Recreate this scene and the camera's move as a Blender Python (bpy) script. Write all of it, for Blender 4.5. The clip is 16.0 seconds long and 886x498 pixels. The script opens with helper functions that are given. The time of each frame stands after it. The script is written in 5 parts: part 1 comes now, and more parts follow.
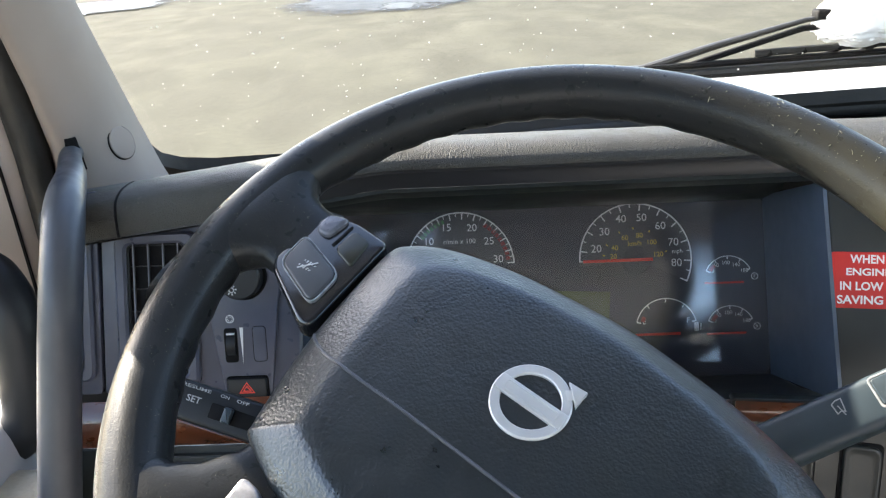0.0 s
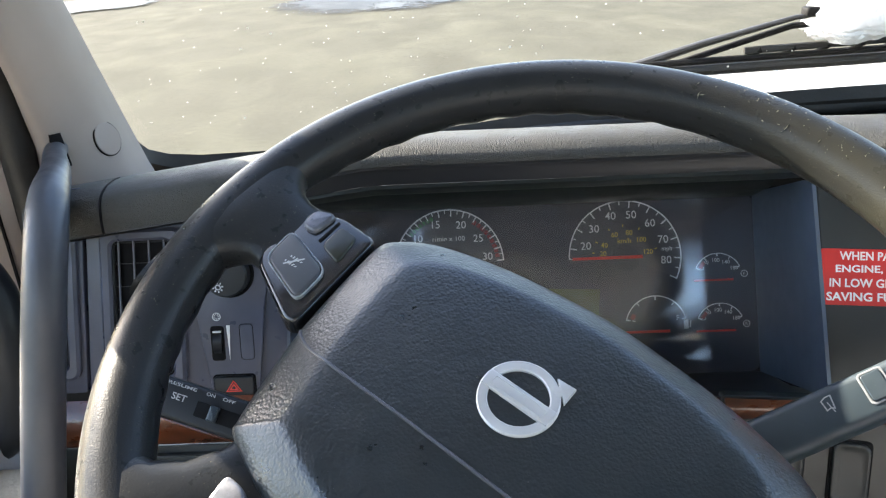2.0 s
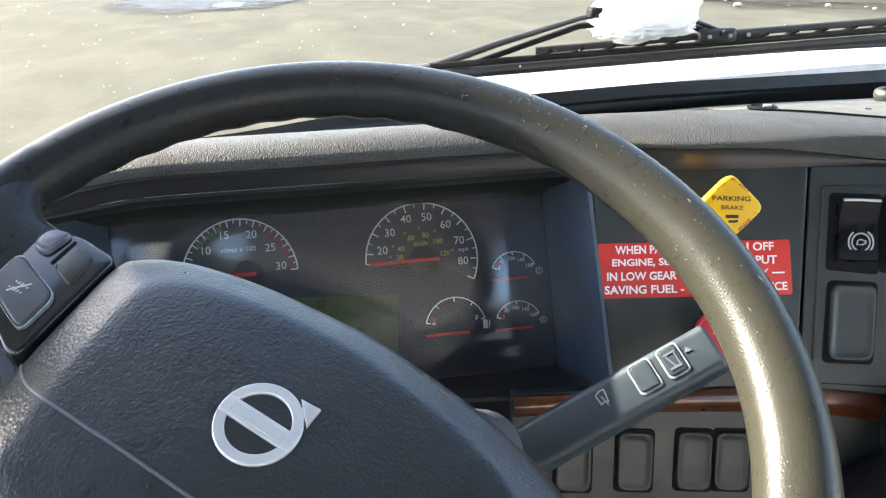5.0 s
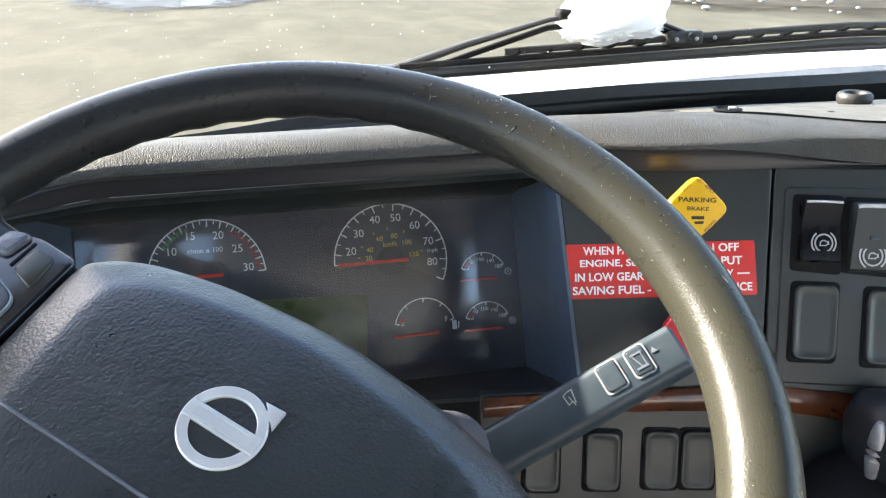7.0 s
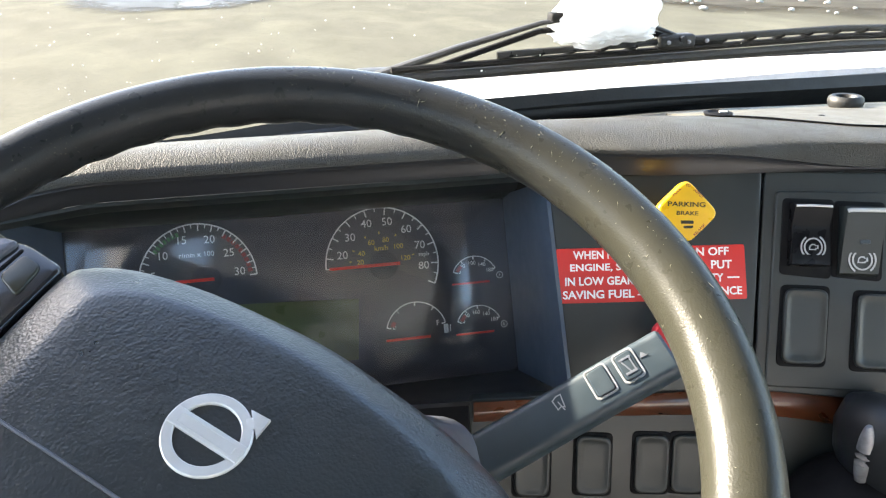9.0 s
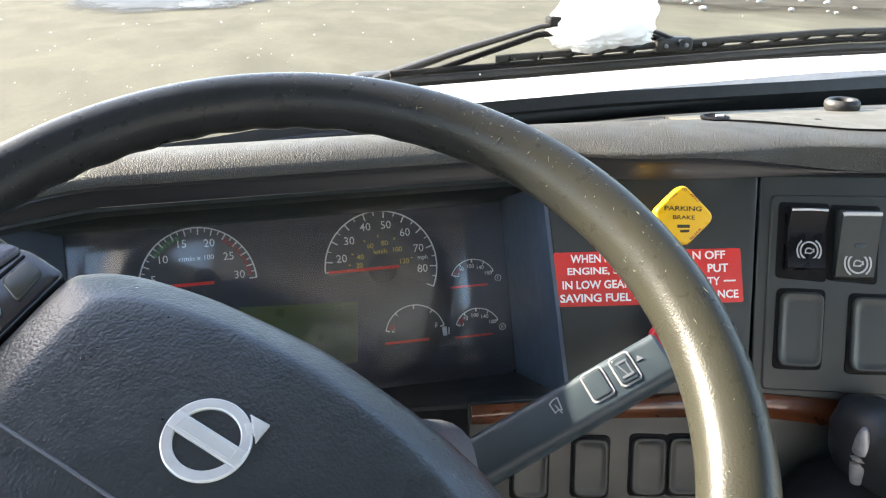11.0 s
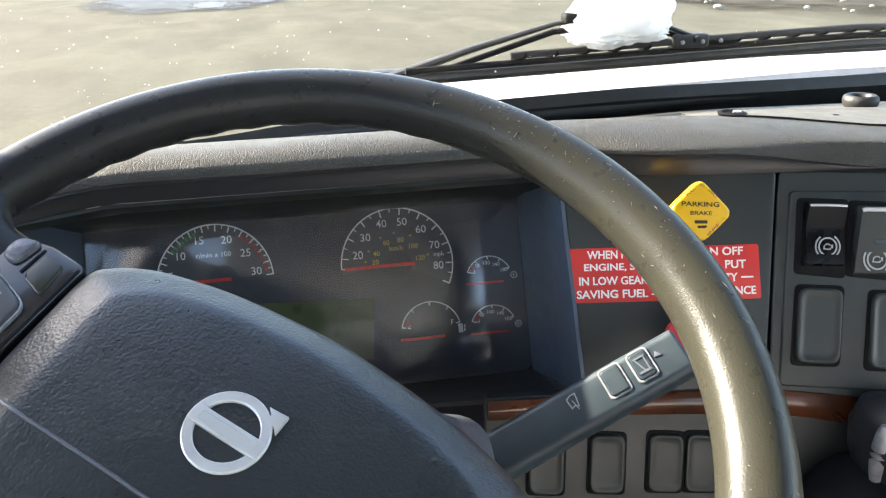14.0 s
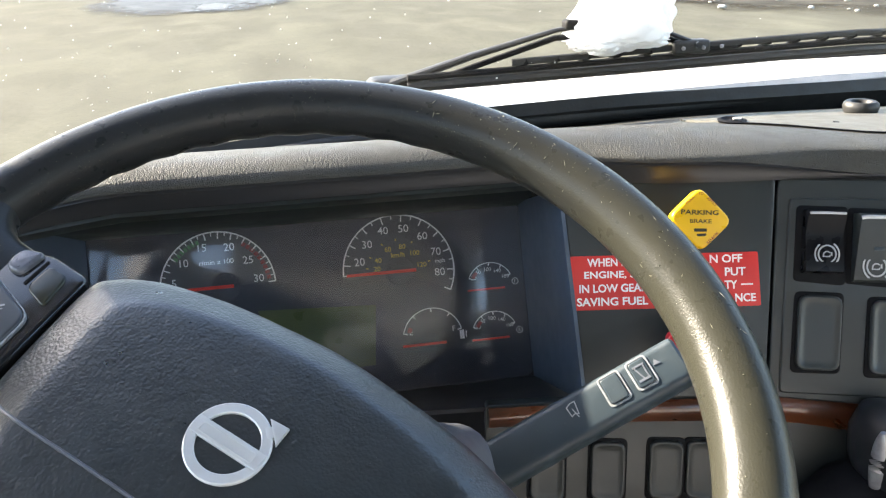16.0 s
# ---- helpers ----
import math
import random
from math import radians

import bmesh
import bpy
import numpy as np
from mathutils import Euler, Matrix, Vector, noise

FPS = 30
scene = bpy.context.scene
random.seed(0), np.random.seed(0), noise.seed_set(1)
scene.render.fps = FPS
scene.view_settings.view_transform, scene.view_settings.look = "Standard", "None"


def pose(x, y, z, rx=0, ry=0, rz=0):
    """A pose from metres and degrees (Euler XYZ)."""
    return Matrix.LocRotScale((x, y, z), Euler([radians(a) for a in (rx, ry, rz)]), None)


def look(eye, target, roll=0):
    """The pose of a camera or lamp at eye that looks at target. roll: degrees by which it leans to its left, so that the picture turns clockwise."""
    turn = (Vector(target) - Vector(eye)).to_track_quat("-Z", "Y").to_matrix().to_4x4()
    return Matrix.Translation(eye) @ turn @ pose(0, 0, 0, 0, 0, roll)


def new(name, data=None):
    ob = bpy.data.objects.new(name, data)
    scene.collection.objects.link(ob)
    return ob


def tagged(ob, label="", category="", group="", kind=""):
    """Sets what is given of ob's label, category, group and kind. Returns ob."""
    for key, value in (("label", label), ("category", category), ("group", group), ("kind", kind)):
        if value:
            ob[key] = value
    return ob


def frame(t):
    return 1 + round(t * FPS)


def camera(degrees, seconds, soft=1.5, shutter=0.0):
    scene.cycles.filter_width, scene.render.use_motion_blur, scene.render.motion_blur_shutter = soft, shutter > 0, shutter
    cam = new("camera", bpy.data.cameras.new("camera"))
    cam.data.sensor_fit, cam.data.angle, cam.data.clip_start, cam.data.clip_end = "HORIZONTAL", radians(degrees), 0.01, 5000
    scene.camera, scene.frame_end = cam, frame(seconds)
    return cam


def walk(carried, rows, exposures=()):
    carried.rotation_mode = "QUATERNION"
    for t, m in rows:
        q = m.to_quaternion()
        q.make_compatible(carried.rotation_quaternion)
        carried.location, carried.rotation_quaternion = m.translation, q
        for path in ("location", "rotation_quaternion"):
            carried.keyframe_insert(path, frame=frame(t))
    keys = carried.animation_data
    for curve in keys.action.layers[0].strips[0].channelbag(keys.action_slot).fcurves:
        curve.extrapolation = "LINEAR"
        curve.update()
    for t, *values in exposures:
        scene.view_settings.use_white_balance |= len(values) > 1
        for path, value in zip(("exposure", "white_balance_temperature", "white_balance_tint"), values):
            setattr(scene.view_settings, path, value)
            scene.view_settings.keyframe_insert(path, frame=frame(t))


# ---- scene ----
from mathutils.bvhtree import BVHTree

cam = camera(55.8, 16.0, 1.2)
METRES, EYE, TILT, LEAN, TURN = 0.115, 2.40, -13.0, 4.5, 0.0
ROWS = [
    (0.0, 0.0, 0.0, 0.0, 0.25, -7.4, -1.9),
    (0.5, 0.0308, 0.0296, -0.0324, 0.12, -7.41, -1.92),
    (1.0, 0.0286, 0.0181, -0.0164, -0.2, -7.41, -1.98),
    (1.5, 0.0158, 0.0309, -0.0232, -0.35, -7.4, -1.97),
    (2.0, 0.0155, 0.036, -0.0227, -0.37, -7.4, -1.98),
    (2.5, 0.1567, 0.0684, -0.0007, -1.54, -7.34, -1.83),
    (3.0, 0.3427, 0.1126, 0.0087, -4.52, -7.18, -1.16),
    (3.5, 0.4142, 0.1156, 0.0152, -6.98, -7.18, -0.7),
    (4.0, 0.4581, 0.1174, 0.0295, -8.41, -7.14, -0.52),
    (4.5, 0.4766, 0.1682, 0.0078, -9.56, -7.13, -0.56),
    (7.0, 0.5038, 0.1816, 0.0138, -12.48, -7.09, -0.87),
    (7.5, 0.5093, 0.1625, 0.0377, -12.52, -7.06, -0.83),
    (8.0, 0.5167, 0.1827, 0.0283, -12.54, -7.07, -0.83),
    (8.5, 0.5239, 0.1962, 0.0134, -12.57, -7.1, -0.84),
    (9.0, 0.5535, 0.1704, 0.0404, -12.61, -7.06, -0.82),
    (11.5, 0.5581, 0.1354, 0.069, -12.6, -7.05, -0.77),
    (12.0, 0.5449, 0.1419, 0.0612, -12.58, -7.06, -0.76),
    (12.5, 0.5383, 0.1279, 0.0626, -12.3, -7.06, -0.72),
    (13.0, 0.5184, 0.1232, 0.0621, -11.9, -7.08, -0.66),
    (13.5, 0.5362, 0.1283, 0.0524, -11.75, -7.08, -0.65),
    (14.0, 0.5373, 0.1311, 0.0454, -11.7, -7.07, -0.64),
    (14.5, 0.5403, 0.134, 0.0471, -11.74, -7.08, -0.62),
    (15.0, 0.5457, 0.1268, 0.0554, -11.75, -7.07, -0.62),
    (15.5, 0.5589, 0.1222, 0.0661, -11.74, -7.06, -0.6),
    (16.0, 0.5521, 0.1036, 0.096, -11.44, -7.03, -0.52),
]
walk(cam, [(t, pose(0, 0, EYE, TILT, LEAN, TURN) @ pose(METRES * x, METRES * y, METRES * z, 90 + pitch, roll, yaw)) for t, x, y, z, yaw, pitch, roll in ROWS], exposures=[(0.0, 2.72, 6750, 10), (2.2, 2.74, 6750, 10), (3.0, 2.9, 6750, 10), (4.5, 2.88, 6750, 10), (8.0, 2.88, 6750, 10), (9.1, 2.97, 6950, 10), (12.0, 2.80, 6950, 10), (16.0, 2.79, 6950, 10)])

# ---- world, sun and large lights ----
SUN_AZ, SUN_EL = 55.0, 28.5          # degrees to the left of straight ahead, and above the horizon
sun_dir = Vector((-math.sin(radians(SUN_AZ)) * math.cos(radians(SUN_EL)), math.cos(radians(SUN_AZ)) * math.cos(radians(SUN_EL)), math.sin(radians(SUN_EL))))
world = bpy.data.worlds.new("sky")
scene.world = world
world.use_nodes = True
wn_ = world.node_tree.nodes
sky = wn_.new("ShaderNodeTexSky")
sky.sky_type, sky.sun_disc = "NISHITA", False
sky.sun_elevation, sky.sun_rotation = radians(SUN_EL), radians(-SUN_AZ)
wn_["Background"].inputs["Strength"].default_value = 0.135
world.node_tree.links.new(sky.outputs[0], wn_["Background"].inputs["Color"])
sun_data = bpy.data.lights.new("sun", "SUN")
sun_data.energy, sun_data.angle, sun_data.color = 4.6, radians(0.55), (1.0, 0.93, 0.80)
sun = new("sun", sun_data)
sun.matrix_world = look(sun_dir * 50, (0, 0, 0))


# ---- materials ----
def material(name, base, rough=0.5, metal=0.0, var=0.15, var_scale=30.0, bump=0.0, bump_scale=300.0, bump_kind="noise", bump_dist=0.0006,
             spots=None, spot_scale=200.0, spot_size=0.1, spec=0.5, coat=0.0, rough_var=0.1, stretch=(1, 1, 1), stain=0.0):
    m = bpy.data.materials.new(name)
    m.use_nodes = True
    n, l = m.node_tree.nodes, m.node_tree.links
    b = n["Principled BSDF"]
    b.inputs["Metallic"].default_value, b.inputs["Specular IOR Level"].default_value = metal, spec
    b.inputs["Coat Weight"].default_value = coat
    b.inputs["Coat Roughness"].default_value = 0.08
    co = n.new("ShaderNodeTexCoord")
    mp = n.new("ShaderNodeMapping")
    mp.inputs["Scale"].default_value = stretch
    l.new(co.outputs["Object"], mp.inputs["Vector"])
    no = n.new("ShaderNodeTexNoise")
    no.inputs["Scale"].default_value, no.inputs["Detail"].default_value = var_scale, 8
    l.new(mp.outputs[0], no.inputs["Vector"])
    ramp = n.new("ShaderNodeValToRGB")
    ramp.color_ramp.elements[0].position, ramp.color_ramp.elements[1].position = 0.3, 0.7
    ramp.color_ramp.elements[0].color = (*[c * (1 - var) for c in base], 1)
    ramp.color_ramp.elements[1].color = (*[min(1, c * (1 + var)) for c in base], 1)
    l.new(no.outputs["Fac"], ramp.inputs[0])
    colour = ramp.outputs[0]
    if spots:
        vo = n.new("ShaderNodeTexVoronoi")
        vo.inputs["Scale"].default_value = spot_scale
        l.new(co.outputs["Object"], vo.inputs["Vector"])
        big = n.new("ShaderNodeTexNoise")
        big.inputs["Scale"].default_value = spot_scale * 0.12
        l.new(co.outputs["Object"], big.inputs["Vector"])
        cut = n.new("ShaderNodeMath")
        cut.operation = "MULTIPLY"
        l.new(big.outputs["Fac"], cut.inputs[0])
        cut.inputs[1].default_value = spot_size * 2
        less = n.new("ShaderNodeMath")
        less.operation = "LESS_THAN"
        l.new(vo.outputs["Distance"], less.inputs[0])
        l.new(cut.outputs[0], less.inputs[1])
        mix = n.new("ShaderNodeMix")
        mix.data_type = "RGBA"
        l.new(less.outputs[0], mix.inputs["Factor"])
        l.new(colour, mix.inputs[6])
        mix.inputs[7].default_value = (*spots, 1)
        colour = mix.outputs[2]
    l.new(colour, b.inputs["Base Color"])
    mr = n.new("ShaderNodeMapRange")
    mr.inputs["From Min"].default_value, mr.inputs["From Max"].default_value = 0.3, 0.7
    mr.inputs["To Min"].default_value, mr.inputs["To Max"].default_value = max(0.02, rough - rough_var), min(1, rough + rough_var)
    n2 = n.new("ShaderNodeTexNoise")
    n2.inputs["Scale"].default_value, n2.inputs["Detail"].default_value = var_scale * 2.7, 6
    l.new(mp.outputs[0], n2.inputs["Vector"])
    l.new(n2.outputs["Fac"], mr.inputs["Value"])
    l.new(mr.outputs[0], b.inputs["Roughness"])
    if bump:
        bp = n.new("ShaderNodeBump")
        bp.inputs["Strength"].default_value, bp.inputs["Distance"].default_value = bump, bump_dist
        if bump_kind == "leather":
            wob = n.new("ShaderNodeTexNoise")
            wob.inputs["Scale"].default_value, wob.inputs["Detail"].default_value = bump_scale * 0.6, 3
            l.new(co.outputs["Object"], wob.inputs["Vector"])
            add = n.new("ShaderNodeMix")
            add.data_type = "VECTOR"
            add.inputs["Factor"].default_value = 0.0022
            l.new(co.outputs["Object"], add.inputs[4])
            l.new(wob.outputs["Color"], add.inputs[5])
            t = n.new("ShaderNodeTexVoronoi")
            t.feature = "SMOOTH_F1"
            t.inputs["Scale"].default_value, t.inputs["Smoothness"].default_value = bump_scale, 0.25
            l.new(add.outputs[1], t.inputs["Vector"])
            fold = n.new("ShaderNodeTexNoise")
            fold.inputs["Scale"].default_value, fold.inputs["Detail"].default_value = bump_scale * 0.45, 5
            l.new(co.outputs["Object"], fold.inputs["Vector"])
            both = n.new("ShaderNodeMath")
            both.operation = "SUBTRACT"
            l.new(fold.outputs["Fac"], both.inputs[0])
            l.new(t.outputs["Distance"], both.inputs[1])
            l.new(both.outputs[0], bp.inputs["Height"])
        else:
            t = n.new("ShaderNodeTexNoise")
            t.inputs["Scale"].default_value, t.inputs["Detail"].default_value = bump_scale, 4
            l.new(co.outputs["Object"], t.inputs["Vector"])
            l.new(t.outputs["Fac"], bp.inputs["Height"])
        l.new(bp.outputs[0], b.inputs["Normal"])
    return m


def wood_material():
    m = material("burl_wood", (0.145, 0.043, 0.017), 0.30, var=0.55, var_scale=16, coat=0.8, stretch=(1, 5, 1), rough_var=0.05)
    n, l = m.node_tree.nodes, m.node_tree.links
    no = n.new("ShaderNodeTexNoise")
    no.inputs["Scale"].default_value, no.inputs["Detail"].default_value, no.inputs["Distortion"].default_value = 60, 10, 2.5
    b = n["Principled BSDF"]
    old = b.inputs["Base Color"].links[0].from_socket
    mix = n.new("ShaderNodeMix")
    mix.data_type, mix.blend_type = "RGBA", "MULTIPLY"
    mix.inputs["Factor"].default_value = 0.6
    l.new(old, mix.inputs[6])
    l.new(no.outputs["Color"], mix.inputs[7])
    l.new(mix.outputs[2], b.inputs["Base Color"])
    return m


def glass_material(name, gloss_scale=1.0, tint=(1, 1, 1), rough=0.0):
    m = bpy.data.materials.new(name)
    m.use_nodes = True
    n, l = m.node_tree.nodes, m.node_tree.links
    n.remove(n["Principled BSDF"])
    tr, gl, fr, mx = n.new("ShaderNodeBsdfTransparent"), n.new("ShaderNodeBsdfGlossy"), n.new("ShaderNodeLayerWeight"), n.new("ShaderNodeMixShader")
    tr.inputs["Color"].default_value = (*tint, 1)
    gl.inputs["Roughness"].default_value = rough
    fr.inputs["Blend"].default_value = 0.5
    pw = n.new("ShaderNodeMath")
    pw.operation = "POWER"
    pw.inputs[1].default_value = 5.0
    l.new(fr.outputs["Facing"], pw.inputs[0])
    k = n.new("ShaderNodeMath")
    k.operation = "MULTIPLY_ADD"
    k.inputs[1].default_value, k.inputs[2].default_value = 0.95 * gloss_scale, 0.045 * gloss_scale
    l.new(pw.outputs[0], k.inputs[0])
    l.new(k.outputs[0], mx.inputs[0])
    l.new(tr.outputs[0], mx.inputs[1])
    l.new(gl.outputs[0], mx.inputs[2])
    l.new(mx.outputs[0], n["Material Output"].inputs["Surface"])
    return m


def ground_material():
    m = bpy.data.materials.new("salted_tarmac")
    m.use_nodes = True
    n, l = m.node_tree.nodes, m.node_tree.links
    b = n["Principled BSDF"]
    co = n.new("ShaderNodeTexCoord")

    def tex(scale, detail=6, stretch=(1, 1, 1), distortion=0.0):
        mp = n.new("ShaderNodeMapping")
        mp.inputs["Scale"].default_value = stretch
        l.new(co.outputs["Object"], mp.inputs["Vector"])
        t = n.new("ShaderNodeTexNoise")
        t.inputs["Scale"].default_value, t.inputs["Detail"].default_value, t.inputs["Distortion"].default_value = scale, detail, distortion
        l.new(mp.outputs[0], t.inputs["Vector"])
        return t.outputs["Fac"]

    def ramp(fac, stops):
        r = n.new("ShaderNodeValToRGB")
        e = r.color_ramp.elements
        while len(e) < len(stops):
            e.new(0.5)
        for el, (p, c) in zip(e, stops):
            el.position, el.color = p, (*c, 1)
        l.new(fac, r.inputs[0])
        return r.outputs[0]

    def mul(a, b_):
        x = n.new("ShaderNodeMix")
        x.data_type, x.blend_type = "RGBA", "MULTIPLY"
        x.inputs["Factor"].default_value = 1.0
        l.new(a, x.inputs[6])
        l.new(b_, x.inputs[7])
        return x.outputs[2]

    base = ramp(tex(0.9, 8, (1, 0.35, 1), 0.5), [(0.3, (0.0735, 0.0702, 0.0540)), (0.7, (0.0930, 0.0890, 0.0695))])
    fine = ramp(tex(9, 6), [(0.25, (0.88, 0.88, 0.88)), (0.75, (1.06, 1.06, 1.06))])
    tracks = ramp(tex(0.2, 5, (0.6, 0.8, 1), 0.5), [(0.26, (0.80, 0.82, 0.87)), (0.38, (1, 1, 1))])
    salt = ramp(tex(0.55, 9, (1, 0.6, 1), 0.8), [(0.42, (0.95, 0.95, 0.96)), (0.66, (1.16, 1.17, 1.15))])
    frost = ramp(tex(3.4, 10, (1, 0.5, 1), 0.3), [(0.64, (1, 1, 1)), (0.74, (1.22, 1.22, 1.22))])
    l.new(mul(mul(mul(mul(base, fine), tracks), salt), frost), b.inputs["Base Color"])
    b.inputs["Roughness"].default_value = 0.95
    b.inputs["Specular IOR Level"].default_value = 0.05
    bp = n.new("ShaderNodeBump")
    bp.inputs["Strength"].default_value, bp.inputs["Distance"].default_value = 0.4, 0.01
    l.new(tex(40, 6), bp.inputs["Height"])
    l.new(bp.outputs[0], b.inputs["Normal"])
    return m


PAD = material("grained_black_vinyl", (0.012, 0.017, 0.020), 0.33, spec=0.8, rough_var=0.06, var=0.15, var_scale=25, bump=0.42, bump_scale=600, bump_kind="leather", bump_dist=0.0005, spots=(0.16, 0.16, 0.15), spot_scale=300, spot_size=0.03)
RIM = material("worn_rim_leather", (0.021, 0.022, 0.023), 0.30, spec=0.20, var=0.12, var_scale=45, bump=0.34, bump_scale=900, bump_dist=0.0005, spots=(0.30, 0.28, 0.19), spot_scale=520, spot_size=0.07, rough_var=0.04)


def sunlit_wear(m, worn):
    """Dusty tan wear that also paints the rim's sunlit right, its edge uneven."""
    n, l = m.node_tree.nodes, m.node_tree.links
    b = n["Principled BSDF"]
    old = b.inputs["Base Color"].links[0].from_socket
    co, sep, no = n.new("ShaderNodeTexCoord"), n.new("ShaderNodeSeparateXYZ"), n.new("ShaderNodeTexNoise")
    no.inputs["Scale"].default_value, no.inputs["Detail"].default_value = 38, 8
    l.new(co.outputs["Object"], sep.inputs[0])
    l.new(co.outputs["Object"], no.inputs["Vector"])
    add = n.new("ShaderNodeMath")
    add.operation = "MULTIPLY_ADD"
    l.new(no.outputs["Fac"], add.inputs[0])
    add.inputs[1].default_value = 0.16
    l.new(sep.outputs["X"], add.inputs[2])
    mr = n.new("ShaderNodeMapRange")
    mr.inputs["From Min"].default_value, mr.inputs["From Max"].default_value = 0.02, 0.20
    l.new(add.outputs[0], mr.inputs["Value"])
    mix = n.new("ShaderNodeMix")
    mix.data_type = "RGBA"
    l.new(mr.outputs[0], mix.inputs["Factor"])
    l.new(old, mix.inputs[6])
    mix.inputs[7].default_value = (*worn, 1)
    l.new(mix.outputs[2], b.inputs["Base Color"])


# dark base kept for the rim's shaded left, tan for its lit right
sunlit_wear(RIM, (0.031, 0.030, 0.022))
GLOSSY_BLACK = material("glossy_black_plastic", (0.012, 0.013, 0.016), 0.11, spec=0.7, var=0.1, rough_var=0.05, spots=(0.2, 0.2, 0.2), spot_scale=500, spot_size=0.025)
BUTTON = material("worn_rubber_button", (0.042, 0.045, 0.05), 0.42, spots=(0.22, 0.22, 0.24), spot_scale=700, spot_size=0.05, bump=0.2, bump_scale=1200, bump_dist=0.0003)
DASH_TOP = material("grained_dash_top", (0.046, 0.045, 0.040), 0.58, spec=0.35, var=0.25, var_scale=12, bump=0.62, bump_scale=900, bump_kind="leather", bump_dist=0.0009, spots=(0.35, 0.32, 0.22), spot_scale=330, spot_size=0.05)
PLATE = material("dusty_grey_cover_plastic", (0.082, 0.079, 0.068), 0.6, spec=0.35, var=0.15, var_scale=20, bump=0.3, bump_scale=1200, bump_dist=0.0004, spots=(0.30, 0.28, 0.20), spot_scale=330, spot_size=0.04)
DASH = material("dark_dash_plastic", (0.022, 0.026, 0.025), 0.42, var=0.18, var_scale=14, bump=0.25, bump_scale=1500, bump_dist=0.0003, spots=(0.14, 0.13, 0.11), spot_scale=240, spot_size=0.02)
LIP = material("smooth_dash_lip", (0.022, 0.022, 0.024), 0.33, spec=0.5, var=0.15, var_scale=14, rough_var=0.02)
PANEL_L = material("blue_grey_panel", (0.068, 0.074, 0.108), 0.36, bump=0.25, bump_scale=1400, bump_dist=0.0003, spots=(0.15, 0.15, 0.15), spot_scale=260, spot_size=0.02)
RECESS = material("dark_blue_grey_recess", (0.048, 0.066, 0.098), 0.36, var=0.06, rough_var=0.03)
BLACK = material("matt_black", (0.005, 0.005, 0.006), 0.7, spec=0.15)
RUBBER = material("black_rubber", (0.014, 0.014, 0.014), 0.55, bump=0.3, bump_scale=300, bump_dist=0.0008, spots=(0.12, 0.12, 0.11), spot_scale=150, spot_size=0.03)
FACE = material("gauge_face_black", (0.045, 0.047, 0.061), 0.5, var=0.1)
DIAL = material("gauge_dial_grey", (0.08, 0.083, 0.092), 0.45, var=0.08)
LCD = material("display_olive", (0.100, 0.120, 0.045), 0.35, var=0.1)
WHITE_INK = material("white_print", (0.8, 0.81, 0.82), 0.5, var=0.05)
YELLOW_INK = material("amber_print", (0.7, 0.52, 0.08), 0.5, var=0.05)
GREEN_INK = material("green_print", (0.10, 0.26, 0.12), 0.5, var=0.05)
RED_INK = material("dull_red_print", (0.28, 0.03, 0.03), 0.5, var=0.05)
NEEDLE = material("red_needle", (0.80, 0.045, 0.03), 0.4, var=0.05)
SIGN_RED = material("red_sticker", (0.60, 0.028, 0.022), 0.42, var=0.08, var_scale=40, spots=(0.45, 0.2, 0.17), spot_scale=180, spot_size=0.025)
SIGN_WHITE = material("white_sticker_print", (0.80, 0.78, 0.74), 0.5, var=0.05)
KNOB_YELLOW = material("yellow_knob_plastic", (0.80, 0.46, 0.012), 0.34, var=0.08, var_scale=50, spots=(0.5, 0.3, 0.02), spot_scale=260, spot_size=0.02)
KNOB_RED = material("red_knob_plastic", (0.50, 0.02, 0.03), 0.35, var=0.08)
DULL_INK = material("grey_print", (0.40, 0.40, 0.40), 0.5, var=0.05)
BLACK_INK = material("black_print", (0.03, 0.025, 0.01), 0.5)
WOOD = wood_material()
SILVER_WORN = material("worn_silver_button", (0.30, 0.30, 0.32), 0.4, metal=0.5, var=0.3, var_scale=120, spots=(0.1, 0.1, 0.1), spot_scale=500, spot_size=0.08)
DIRTY_SNOW = material("dirty_snow", (0.30, 0.29, 0.26), 0.8, var=0.2, var_scale=8)
HEADLINING = material("grey_headlining", (0.20, 0.20, 0.20), 0.9, var=0.1, var_scale=6)
SLAT = material("grey_vent_slats", (0.13, 0.14, 0.165), 0.45)
NICK = material("pale_scratches", (0.20, 0.19, 0.14), 0.5, var=0.2)
STALK = material("grey_stalk_plastic", (0.032, 0.046, 0.056), 0.40, var=0.12, bump=0.2, bump_scale=1500, bump_dist=0.0003, spots=(0.25, 0.25, 0.24), spot_scale=300, spot_size=0.03)
STALK_DARK = material("black_stalk_plastic", (0.016, 0.018, 0.021), 0.38, spec=0.3, bump=0.2, bump_scale=1500, bump_dist=0.0003)
WORN_RIM = material("pale_worn_plastic_edge", (0.24, 0.25, 0.26), 0.45, var=0.3, var_scale=200)
CHROME = material("satin_silver", (0.52, 0.53, 0.54), 0.38, metal=0.35, var=0.06, var_scale=60)
LCD_GLOSS = material("glossy_olive_plastic", (0.024, 0.025, 0.018), 0.16, spec=0.4, var=0.1)
WORN_SMALL = material("silvery_worn_button", (0.10, 0.105, 0.125), 0.34, metal=0.3, var=0.4, var_scale=160, spots=(0.03, 0.03, 0.03), spot_scale=700, spot_size=0.06)
